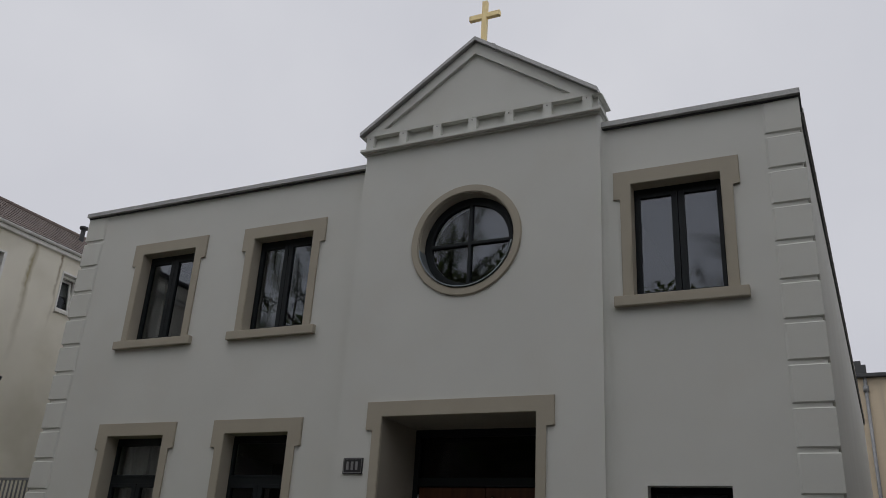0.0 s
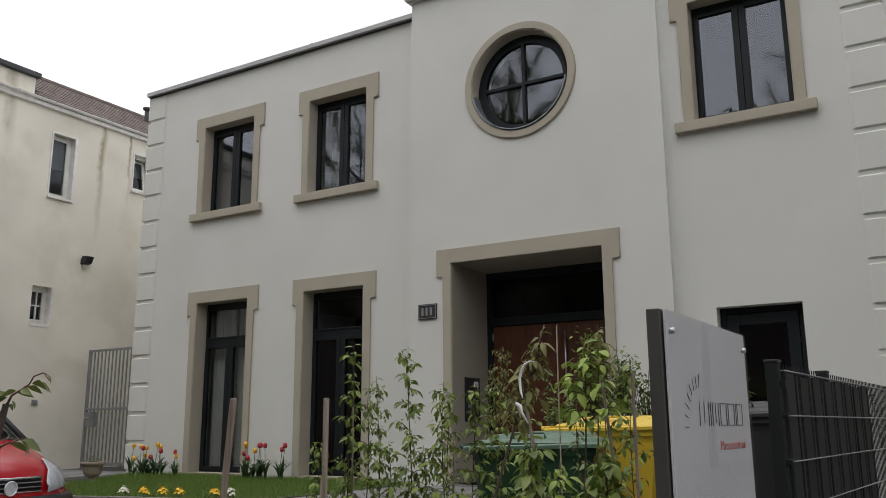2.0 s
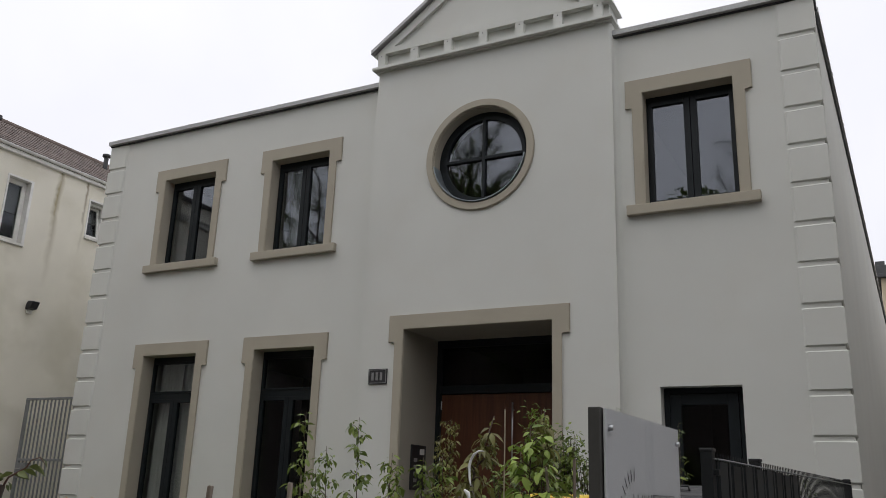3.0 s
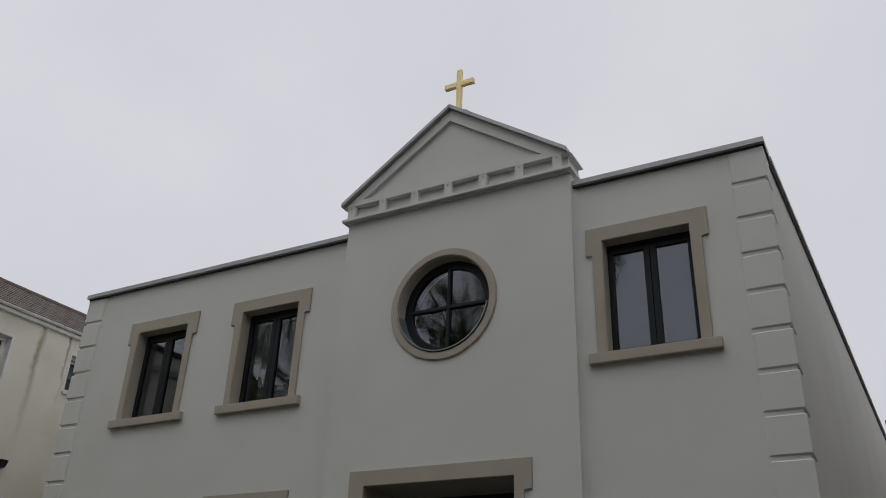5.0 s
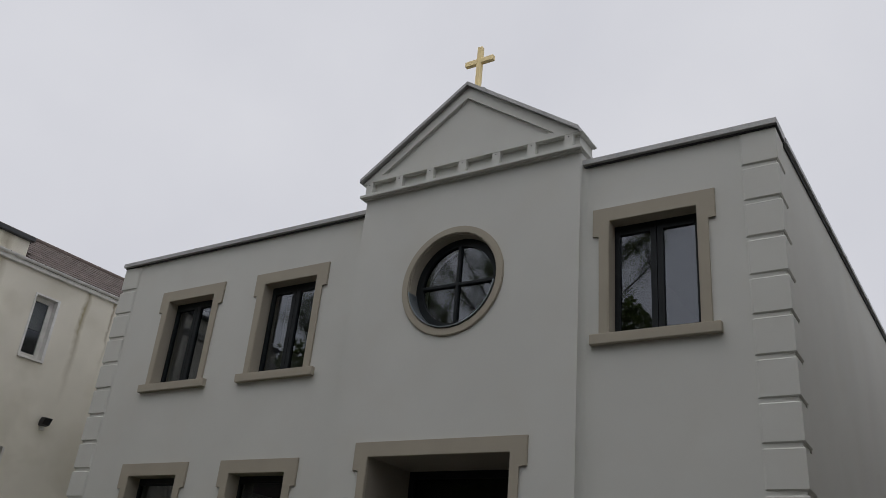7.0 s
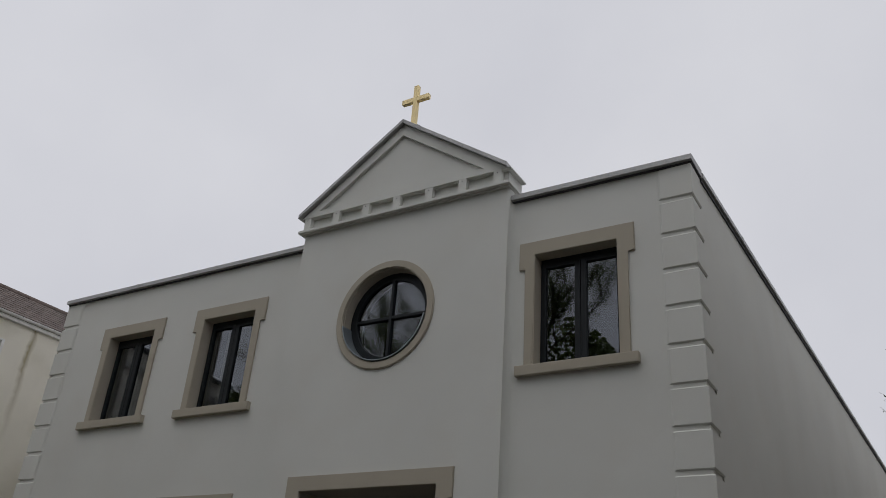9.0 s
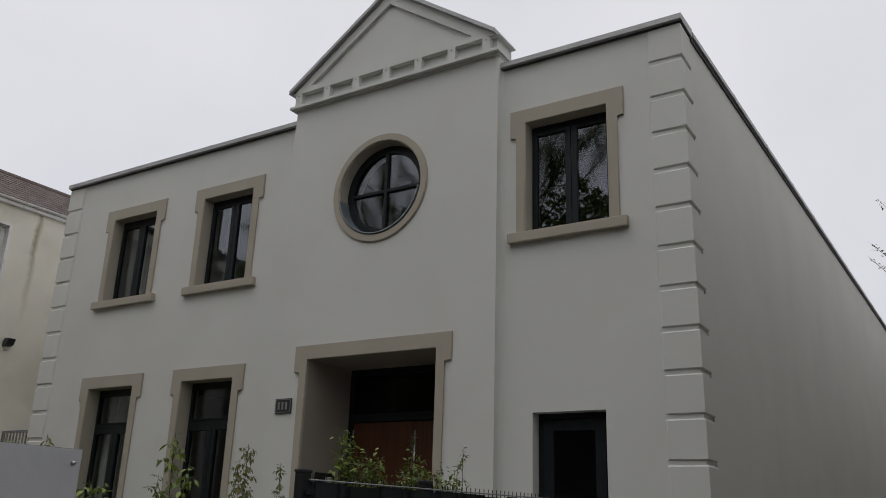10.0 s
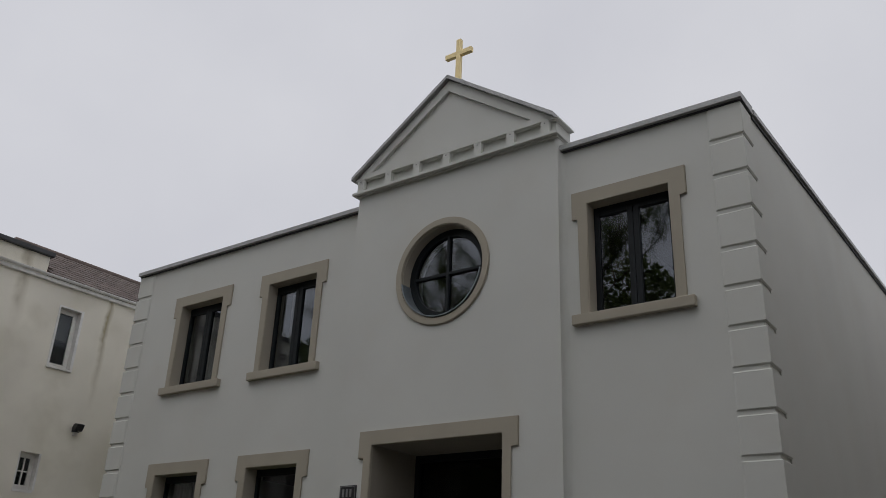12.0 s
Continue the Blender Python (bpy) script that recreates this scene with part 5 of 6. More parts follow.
def shrub(seed, x, y, top, radius, n, kind):
    r = random.Random(seed)
    z0 = ground_z(y) - 0.03
    h = top + rise(y) - z0
    t = thing("shrub", pose(yard(x, y), y, z0), "loose green shrub before the porch", "shrub", "shrubs by the porch")
    ends = []
    for k in range(14):
        b = bmesh.new()
        a = k * 2.4
        rr = radius * r.uniform(0.2, 1.0)
        tip = Vector((math.cos(a) * rr, math.sin(a) * rr, h * r.uniform(0.78, 1.0)))
        mid = Vector((tip.x * 0.3, tip.y * 0.3, tip.z * 0.5))
        tube(b, [(0.02 * math.cos(a), 0.02 * math.sin(a), 0), mid, tip], [0.008, 0.006, 0.002], 5)
        ends.append((mid, tip))
        part("stem", b, M_TWIG, t, "", True)
    for k in range(n):
        mid, tip = ends[k % len(ends)]
        f = r.random() ** 0.55
        p = mid.lerp(tip, f) + Vector((r.gauss(0, 0.045), r.gauss(0, 0.045), r.gauss(0, 0.04)))
        add_leaf(t, kind, p, r.uniform(0, 360), r.uniform(-60, 40), r.uniform(-40, 40), r.uniform(0.8, 1.5))
    lv, lf = [], []
    for k in range(int(n * 2.2)):
        mid, tip = ends[k % len(ends)]
        p = mid.lerp(tip, r.random() ** 0.5 * 1.02) + Vector((r.gauss(0, 0.03), r.gauss(0, 0.03), r.gauss(0, 0.03)))
        m = Euler((r.uniform(-0.6, 0.6), r.uniform(-1.1, 0.7), r.uniform(0, math.tau))).to_matrix()
        q = 0.05 * r.uniform(0.6, 1.2)
        o = len(lv)
        lv += [p + m @ (Vector(w) * q) for w in ((0, 0, 0), (0.45, -0.22, 0.06), (1.0, 0, -0.15), (0.45, 0.22, 0.06), (0.5, 0, -0.04))]
        lf += [(o, o + 1, o + 4), (o + 1, o + 2, o + 4), (o + 2, o + 3, o + 4), (o + 3, o, o + 4)]
    me = bpy.data.meshes.new("small_leaves")
    me.from_pydata(lv, [], lf)
    me.materials.append(LEAF[kind].materials[0])
    ob = new("small_leaves", me)
    ob.parent = t
    tagged(ob, kind="stuff")


for k, (x, y, top, rad, n, kind) in enumerate(((-2.40, -3.0, 1.55, 0.08, 170, "green"), (-2.26, -2.9, 1.30, 0.2, 200, "dark"), (-2.09, -3.0, 1.38, 0.08, 150, "green"), (-1.92, -2.95, 1.20, 0.18, 180, "dark"),
                                              (-1.64, -3.0, 1.27, 0.1, 140, "green"), (-1.47, -2.95, 1.22, 0.14, 150, "dark"), (-1.28, -3.0, 1.20, 0.1, 110, "green"), (-2.6, -3.2, 1.0, 0.2, 80, "green"))):
    shrub(70 + k, x, y, top, rad, n, kind)
sapling(61, -1.14, -3.0, 1.37, "dark", False, "thin sapling before the porch", 0.006, (0, 0), 40, 0.06, 0.5, 12)
sapling(63, -0.37, -0.7, 1.04, "dark", False, "thin sapling beside the fence end", 0.005, (-0.1, 0), 50, 0.12, 0.45, 12)
sapling(62, -1.66, -3.0, 1.50, "dark", True, "thin sapling before the porch", 0.006, (0, 0), 40, 0.06, 0.5, 12)


# ---- tulips, primroses, urn ----
def tulip(seed, x, y, h, flower):
    r = random.Random(seed)
    t = thing("tulip", pose(x, y, -0.02), ("yellow" if flower is M_TULIP_Y else "dark red") + " tulip standing at the house wall", "tulip", "tulips at the wall")
    dx, dy = r.uniform(-0.05, 0.05), r.uniform(-0.03, 0.03)
    b = bmesh.new()
    tube(b, [(0, 0, 0), (dx * 0.4, dy * 0.4, h * 0.55), (dx, dy, h)], [0.006, 0.005, 0.004], 5)
    part("stem", b, M_TULIP_LEAF, t, "", True)
    b = bmesh.new()
    s = r.uniform(0.85, 1.15)
    lathe(b, [(0.008, 0.0), (0.026 * s, 0.012), (0.034 * s, 0.032), (0.03 * s, 0.055), (0.018 * s, 0.078), (0.008, 0.08)], 9, pose(dx, dy, h - 0.003))
    part("flower_head", b, flower, t, "", True)
    for k in range(8):
        a = r.uniform(0, math.tau)
        ln = h * r.uniform(0.6, 0.95)
        out = r.uniform(0.06, 0.15)
        b = bmesh.new()
        st = []
        for i in range(6):
            f = i / 5
            w = 0.022 * math.sin(math.pi * min(0.98, f * 0.85 + 0.15)) + 0.002
            c = Vector((math.cos(a) * out * f * f * 1.2, math.sin(a) * out * f * f * 1.2, ln * (f - 0.25 * f * f * f)))
            side = Vector((-math.sin(a), math.cos(a), 0)) * w
            st.append([b.verts.new(c - side), b.verts.new(c + Vector((math.cos(a), math.sin(a), 0)) * -0.006), b.verts.new(c + side)])
        for p, q in zip(st, st[1:]):
            b.faces.new((p[0], p[1], q[1], q[0]))
            b.faces.new((p[1], p[2], q[2], q[1]))
        part("leaf", b, M_TULIP_LEAF, t, "", True)


for k, (x, h, f) in enumerate(((-11.55, 0.44, 0), (-11.42, 0.42, 0), (-11.22, 0.40, 0), (-11.12, 0.40, 1), (-11.2, 0.28, 0), (-10.97, 0.42, 0), (-10.88, 0.46, 0), (-10.72, 0.36, 1),
                             (-10.6, 0.34, 1), (-10.5, 0.28, 0), (-11.35, 0.24, 0), (-11.05, 0.26, 1), (-9.08, 0.44, 0), (-8.98, 0.34, 1), (-8.86, 0.48, 0), (-8.84, 0.38, 0), (-8.74, 0.46, 1), (-8.66, 0.46, 1), (-8.50, 0.46, 1), (-8.36, 0.40, 1), (-8.30, 0.46, 1), (-8.82, 0.28, 1))):
    tulip(k, x, -0.36 + 0.1 * math.sin(k * 1.7), h, M_TULIP_R if f else M_TULIP_Y)


def primrose(seed, x, y, petal, name):
    r = random.Random(seed)
    t = thing("primrose", pose(x - 0.03, y, -0.05) @ Matrix.Diagonal((0.85, 0.85, 1.35, 1)), name + " primrose clump at the lawn edge", "flower", "primroses along the edging")
    b = bmesh.new()
    for k in range(14):
        a = k * 2.4
        p0 = Vector((0, 0, 0.01))
        p1 = Vector((math.cos(a) * 0.055, math.sin(a) * 0.055, 0.05))
        p2 = Vector((math.cos(a) * 0.09, math.sin(a) * 0.09, 0.02))
        sd = Vector((-math.sin(a), math.cos(a), 0)) * 0.022
        v = [b.verts.new(p) for p in (p0 - sd * 0.3, p0 + sd * 0.3, p1 + sd, p2, p1 - sd)]
        b.faces.new(v)
    part("leaves", b, M_LEAF_DARK, t)
    for k in range(22):
        a, rr = k * 2.4, 0.0145 * math.sqrt(k)
        b = bmesh.new()
        c = Vector((math.cos(a) * rr, math.sin(a) * rr, 0.10 - 10 * rr * rr + r.uniform(-0.01, 0.01)))
        n = Vector((c.x * 9, c.y * 9, 1)).normalized()
        m = n.to_track_quat("Z", "Y").to_matrix()
        for i in range(5):
            th = i * math.tau / 5 + k
            d = Vector((math.cos(th), math.sin(th), 0.25))
            sd = Vector((-math.sin(th), math.cos(th), 0)) * 0.009
            v = [b.verts.new(c + m @ o) for o in (Vector((0, 0, 0)), d * 0.014 + sd * 1.3, d * 0.024, d * 0.014 - sd * 1.3)]
            b.faces.new(v)
        part("blossom", b, petal, t)


for k, (x, y, p, nm) in enumerate(((-7.95, -3.3, M_PETAL_W, "white"), (-7.63, -3.28, M_PETAL_Y, "yellow"), (-7.42, -3.2, M_PETAL_Y, "yellow"), (-7.24, -3.12, M_PETAL_Y, "yellow"),
                                 (-6.80, -3.02, M_PETAL_Y, "yellow"), (-6.60, -2.98, M_PETAL_W, "white"))):
    primrose(k, x, y, p, nm)

urn = thing("flower_urn", pose(-10.40, -1.93, -0.02) @ Matrix.Diagonal((0.70, 0.70, 1.5, 1)), "weathered stone urn with small green plants beside the lawn", "flower pot")
bm = bmesh.new()
lathe(bm, [(0.12, 0.0), (0.125, 0.018), (0.075, 0.032), (0.065, 0.05), (0.14, 0.068), (0.178, 0.095), (0.19, 0.13), (0.195, 0.16), (0.24, 0.172), (0.245, 0.19), (0.22, 0.195), (0.2, 0.185), (0.05, 0.175)], 28)
part("bowl", bm, M_TERRA, urn, "", True)
bm = bmesh.new()
lathe(bm, [(0.03, 0.165), (0.2, 0.176), (0.1, 0.2)], 20)
part("soil", bm, M_SOIL, urn)
r = random.Random(3)
for k in range(46):
    a, rr = r.uniform(0, math.tau), 0.15 * math.sqrt(r.random())
    add_leaf(urn, "dark", (math.cos(a) * rr, math.sin(a) * rr, 0.19 + 0.05 * (1 - rr / 0.15)), math.degrees(a), r.uniform(-50, 0), 0, r.uniform(0.6, 1.1))


# ---- wheeled bins ----
def bin_thing(x, y, rz, body, lid, label, tall=1.09):
    t = thing("wheeled_bin", pose(yard(x, y), y, ground_z(y), 0, 0, rz) @ Matrix.Diagonal((1, 1, tall, 1)), label, "rubbish bin", "wheeled bins")
    b = bmesh.new()
    rows = []
    for z, w, d0, d1 in ((0.06, 0.20, -0.25, 0.24), (0.2, 0.215, -0.27, 0.26), (0.86, 0.275, -0.345, 0.32), (0.90, 0.285, -0.355, 0.33), (0.90, 0.295, -0.365, 0.34), (0.96, 0.298, -0.368, 0.343)):
        ring = []
        c = 0.05
        for px, py in ((-w + c, d0), (w - c, d0), (w, d0 + c), (w, d1 - c), (w - c, d1), (-w + c, d1), (-w, d1 - c), (-w, d0 + c)):
            ring.append(b.verts.new((px, py, z)))
        rows.append(ring)
    for p, q in zip(rows, rows[1:]):
        for i in range(8):
            b.faces.new((p[i], p[(i + 1) % 8], q[(i + 1) % 8], q[i]))
    b.faces.new(rows[0])
    b.faces.new(rows[-1])
    part("body", b, body, t)
    # flat lid: overhanging rim, step and raised plateau with a sunk grip
    b = bmesh.new()
    rows = []
    for z, inset in ((0.938, 0.004), (0.938, 0.0), (0.955, 0.0), (0.961, 0.006), (0.963, 0.035), (0.981, 0.05), (0.986, 0.058), (0.988, 0.085), (1.006, 0.098), (1.011, 0.108), (1.018, 0.17)):
        ring = []
        hx, y0, y1 = 0.312 - inset, -0.40 + inset * 0.8, 0.385 - inset * 1.5
        c = max(0.03, 0.07 - inset * 0.3)
        for cx_, cy_, a0 in ((hx - c, y1 - c, 0), (-hx + c, y1 - c, 90), (-hx + c, y0 + c, 180), (hx - c, y0 + c, 270)):
            for k in range(4):
                a = radians(a0 + 30 * k)
                py = cy_ + c * math.sin(a)
                ring.append(b.verts.new((cx_ + c * math.cos(a), py, z - 0.018 * max(0, py) / 0.385)))
        rows.append(ring)
    for p, q in zip(rows, rows[1:]):
        for k in range(16):
            b.faces.new((p[k], p[(k + 1) % 16], q[(k + 1) % 16], q[k]))
    b.faces.new(rows[-1])
    lid_ob = part("lid", b, lid, t)
    for s in (-1, 1):
        b = bmesh.new()
        tube(b, [(s * 0.235, -0.09, 0.985), (s * 0.24, -0.085, 1.012), (s * 0.24, 0.085, 1.008), (s * 0.235, 0.09, 0.98)], 0.007, 6)
        part("lid_grip", b, lid, lid_ob, "", True)
    b = bmesh.new()
    tube(b, [(-0.26, 0.36, 0.93), (-0.26, 0.385, 0.945), (0.26, 0.385, 0.945), (0.26, 0.36, 0.93)], 0.014, 8)
    part("handle", b, body, t, "", True)
    for s in (-1, 1):
        b = bmesh.new()
        tube(b, [(s * 0.23, 0.27, 0.1), (s * 0.285, 0.27, 0.1)], 0.1, 18)
        part("wheel", b, M_RUBBER, t)
    return t


bin_thing(-1.815, -5.28, 104, M_BIN_G, M_BIN_GL, "green plastic wheeled bin standing behind the hedge")
bin_thing(-1.63, -4.58, 102, M_BIN_Y, M_BIN_Y, "yellow plastic wheeled bin beside the green one", 1.04)
bin_thing(-0.85, -4.45, 98, M_BIN_K, M_BIN_K, "charcoal wheeled bin beside the yellow one")

# ---- sign ----
SY0, SY1, SX, STOP = -7.927, -7.193, -0.327, 1.009
sign = thing("sign_board", pose(SX, (SY0 + SY1) / 2, -0.58, 0, 0, -2.0), "dark upright sign slab with a pale frosted plate on its side", "sign")
half = (SY1 - SY0) / 2
H = STOP + 0.58
bm = bmesh.new()
box(bm, -0.037, -0.004, -half, half, 0.0, H, 0.003)
part("slab", bm, M_SLAB, sign)
bm = bmesh.new()
box(bm, 0.0, 0.006, -half + 0.01, half - 0.002, 0.12, H - 0.002, 0.001)
face = part("face_plate", bm, M_SIGNFACE, sign, "pale frosted face plate")
bm = bmesh.new()
box(bm, 0.009, 0.0125, -half + 0.008, half - 0.001, 0.11, H - 0.001, 0.0008)
part("acrylic_plate", bm, M_ACRYL, sign, "clear acrylic plate").visible_shadow = False
for yy in (-half + 0.035, half - 0.035):
    for zz in (H - 0.05, 0.2):
        bm = bmesh.new()
        tube(bm, [(0.004, yy, zz), (0.0175, yy, zz)], 0.0075, 14)
        part("standoff", bm, M_STEEL, sign, "", True)
# maker's mark as plain strokes: a fan of rays and a row of upright bars
ZM = H - 0.269
for k in range(8):
    t = math.radians(0.5 + k * 13.2)
    bm = bmesh.new()
    L0, L1 = 0.097, 0.128 + 0.004 * (k == 7)
    cc, s = -math.cos(t), math.sin(t)
    m = pose(0.0075, -0.138 + cc * (L0 + L1) / 2, ZM - 0.004 + s * (L0 + L1) / 2) @ Matrix.Rotation(math.atan2(s, cc), 4, "X")
    box(bm, 0, 0.001, -(L1 - L0) / 2, (L1 - L0) / 2, -0.0013, 0.0013, 0, m)
    part("ray_stroke", bm, M_INK, face)
for k, (y0, w) in enumerate(((-0.142, 0.082), (-0.046, 0.004), (-0.028, 0.058), (0.046, 0.062), (0.124, 0.064), (0.203, 0.003), (0.218, 0.057))):
    t = 0.0036
    hh = 0.060
    strokes = [(y0, y0 + t, 0, hh)]
    if w > 0.01:
        strokes += [(y0 + w - t, y0 + w, 0, hh)]
        strokes += [(y0 + w * 0.5 - t / 2, y0 + w * 0.5 + t / 2, 0.008, hh)] if k in (0, 2) else [(y0 + t, y0 + w - t, 0, 0.0028), (y0 + t, y0 + w - t, hh - 0.0028, hh)]
    for a, b, p, q in strokes:
        bm = bmesh.new()
        box(bm, 0.0075, 0.0085, a, b, ZM + p, ZM + q)
        part("mark_stroke", bm, M_INK, face)
txt = bpy.data.curves.new("lettering", "FONT")
txt.body = "Messtechnik"
txt.size = 0.038
txt.extrude = 0.0005
txt.offset = -0.0007
txt.align_x = "RIGHT"
txt.space_character = 1.05
lt = new("lettering", txt)
bpy.context.view_layer.update()
lme = bpy.data.meshes.new_from_object(lt.evaluated_get(bpy.context.evaluated_depsgraph_get()))
bpy.data.objects.remove(lt)
wide = max(v.co.x for v in lme.vertices) - min(v.co.x for v in lme.vertices)
lme.transform(Matrix.Diagonal((0.262 / wide, 1, 1, 1)))
lme.materials.clear()
lme.materials.append(M_INK_R)
lt = new("lettering", lme)
lt.parent = face
lt.matrix_local = pose(0.0078, 0.292, ZM - 0.063, 90, 0, 90)
tagged(lt, "red lettering")

# ---- double-rod mesh fence with privacy strips ----
FA, FE = Vector((-0.43, -5.80, 0)), Vector((-0.04, -0.96, 0))
FL = (FE - FA).length
FTOP, FBOT = 0.98, -0.40
fence = thing("fence", pose(FA.x, FA.y, 0, 0, 0, math.degrees(math.atan2(FE.y - FA.y, FE.x - FA.x))), "anthracite double-rod mesh fence with woven privacy strips", "fence")
for s in (-0.012, 1.0, FL):
    bm = bmesh.new()
    box(bm, s - 0.03, s + 0.03, 0.010, 0.066, FBOT - 0.1, FTOP + 0.035, 0.004)
    post = part("post", bm, M_FENCE, fence)
    bm = bmesh.new()
    box(bm, s - 0.034, s + 0.034, 0.006, 0.070, FTOP + 0.035, FTOP + 0.05, 0.004)
    part("post_cap", bm, M_BLACK, post)
    for z in ((FTOP - 0.06, FTOP - 0.2, FTOP - 0.4, FTOP - 0.8) if s < 0.5 else ()):
        bm = bmesh.new()
        box(bm, s - 0.012, s + 0.03, -0.014, 0.012, z - 0.013, z + 0.013, 0.003)
        part("clamp", bm, M_FENCE, post)
bm = bmesh.new()
tube(bm, [(0, 0, FBOT), (0, 0, FTOP + 0.028)], 0.003, 6)
rod_mesh = finish("upright_rod", bm, M_FENCE)
for k in range(int(FL / 0.05)):
    ob = new("upright_rod", rod_mesh)
    ob.parent = fence
    ob.location = (0.02 + 0.05 * k, 0, 0)
# level rods, coloured lighter than the uprights for the skylight on them
for k in range(8):
    z = FTOP - 0.2 * k
    if z < FBOT:
        break
    for side in (-0.007, 0.007):
        bm = bmesh.new()
        tube(bm, [(0, side, z), (FL, side, z)], 0.004, 6)
        part("level_rod", bm, M_ROD_LIT, fence, "", True)
# ribbed strips woven between the upright rods
rr = random.Random(8)
bm = bmesh.new()
prof = [(0.002, 0.014), (0.012, 0.014), (0.022, -0.003), (0.17, -0.003), (0.18, 0.008), (0.196, 0.008), (0.206, -0.003), (0.232, -0.003), (0.242, 0.014), (0.262, 0.014)]
lo = [bm.verts.new((p, q, FBOT + 0.02)) for p, q in prof]
hi = [bm.verts.new((p, q, FTOP - 0.006)) for p, q in prof]
lo2 = [bm.verts.new((p, q + 0.003, FBOT + 0.02)) for p, q in prof]
hi2 = [bm.verts.new((p, q + 0.003, FTOP - 0.006)) for p, q in prof]
for i in range(len(prof) - 1):
    bm.faces.new((lo[i], lo[i + 1], hi[i + 1], hi[i]))
    bm.faces.new((lo2[i], hi2[i], hi2[i + 1], lo2[i + 1]))
    bm.faces.new((hi[i], hi[i + 1], hi2[i + 1], hi2[i]))
strip_mesh = finish("privacy_strip", bm, M_STRIP)
for k in range(8):
    ob = new("privacy_strip", strip_mesh)
    ob.parent = fence
    ob.location = (0.02 + 0.264 * k, 0.0, -0.012 * rr.random())

# ---- parked red car ----
CAR_AT = (-7.13, -5.22)
car = thing("car", pose(CAR_AT[0], CAR_AT[1], ground_z(CAR_AT[1]), 0, 0, 183) @ Matrix.Diagonal((1, 1, 1.035, 1)), "red compact hatchback parked with its front to the street", "car")
# in the car's own axes: x runs from the nose backwards, y across, z up
W = 0.85


def hood_z(x, v):
    """Height of the skin over the lower body at x behind the nose, v = -1..1 across."""
    if x < 0.12:
        b = 0.60 + 0.16 * math.sin(x / 0.12 * math.pi / 2)
    elif x < 0.95:
        b = 0.76 + 0.26 * ((x - 0.12) / 0.83) ** 0.8
    elif x < 3.1:
        b = 1.02
    else:
        b = 1.02 - 0.12 * ((x - 3.1) / 0.5)
    return b - 0.055 * abs(v) ** 2.5 - 0.05 * max(0, abs(v) - 0.8) / 0.2


def nose(v):
    return 0.31 * abs(v) ** 2.6


bm = bmesh.new()
nv = 16
stations = [0, 0.03, 0.07, 0.12, 0.25, 0.45, 0.7, 0.95, 1.3, 1.8, 2.4, 3.0, 3.4, 3.6]
top = []
for x in stations:
    row = []
    for j in range(nv + 1):
        v = -1 + 2 * j / nv
        sh = nose(v) * max(0, 1 - x / 1.0)
        ww = W * (1 - 0.05 * max(0, (x - 2.8) / 0.8))
        row.append(bm.verts.new((x + sh, ww * v, hood_z(x, v))))
    top.append(row)
for a, b in zip(top, top[1:]):
    for j in range(nv):
        bm.faces.new((a[j], a[j + 1], b[j + 1], b[j]))
belt = [(0.72, 1.0), (0.5, 1.02), (0.33, 1.0), (0.2, 0.96)]
loop = top[0] + [r[-1] for r in top[1:]] + top[-1][::-1][1:] + [r[0] for r in top[1:-1]][::-1]
prev = loop
for z, k in belt:
    cur = []
    for v in loop:
        cx0, cy0 = 1.8, 0.0
        cur.append(bm.verts.new((cx0 + (v.co.x - cx0) * k, v.co.y * k, min(z, v.co.z - 0.03) if z > 0.6 else z)))
    for i in range(len(loop)):
        j = (i + 1) % len(loop)
        bm.faces.new((prev[i], prev[j], cur[j], cur[i]))
    prev = cur
bm.faces.new(prev)
part("body", bm, M_CARRED, car, "glossy red bodywork", True)
# cabin: pillars and roof, glass between
cab_lo = [(0.95, 0.74, 1.0), (3.35, 0.72, 1.0)]
bm = bmesh.new()
ring_r = [(1.62, 0.58), (1.62, -0.58), (3.2, -0.60), (3.2, 0.60)]
rows = []
for dz, k in ((0.0, 1.0), (0.05, 0.97), (0.075, 0.8)):
    rows.append([bm.verts.new((2.4 + (x - 2.4) * k, y * k, 1.46 + dz)) for x, y in ring_r])
for a, b in zip(rows, rows[1:]):
    for i in range(4):
        bm.faces.new((a[i], a[(i + 1) % 4], b[(i + 1) % 4], b[i]))
bm.faces.new(rows[-1])
bm.faces.new(rows[0])
part("roof", bm, M_CARRED, car, "", True)
for sy in (-1, 1):
    bm = bmesh.new()
    tube(bm, [(0.88, sy * 0.76, 0.97), (1.25, sy * 0.69, 1.24), (1.64, sy * 0.58, 1.48)], [0.03, 0.028, 0.028], 8)
    part("pillar", bm, M_BLACK, car, "", True)
    bm = bmesh.new()
    tube(bm, [(3.4, sy * 0.76, 0.97), (3.2, sy * 0.6, 1.48)], 0.05, 8)
    part("pillar", bm, M_CARRED, car, "", True)
    bm = bmesh.new()
    v = [bm.verts.new(p) for p in ((0.98, sy * 0.765, 1.0), (3.35, sy * 0.755, 1.0), (3.2, sy * 0.6, 1.47), (1.64, sy * 0.585, 1.47))]
    bm.faces.new(v)
    bmesh.ops.solidify(bm, geom=list(bm.faces), thickness=0.006)
    part("side_window", bm, M_CARGLASS, car)
bm = bmesh.new()
rows = []
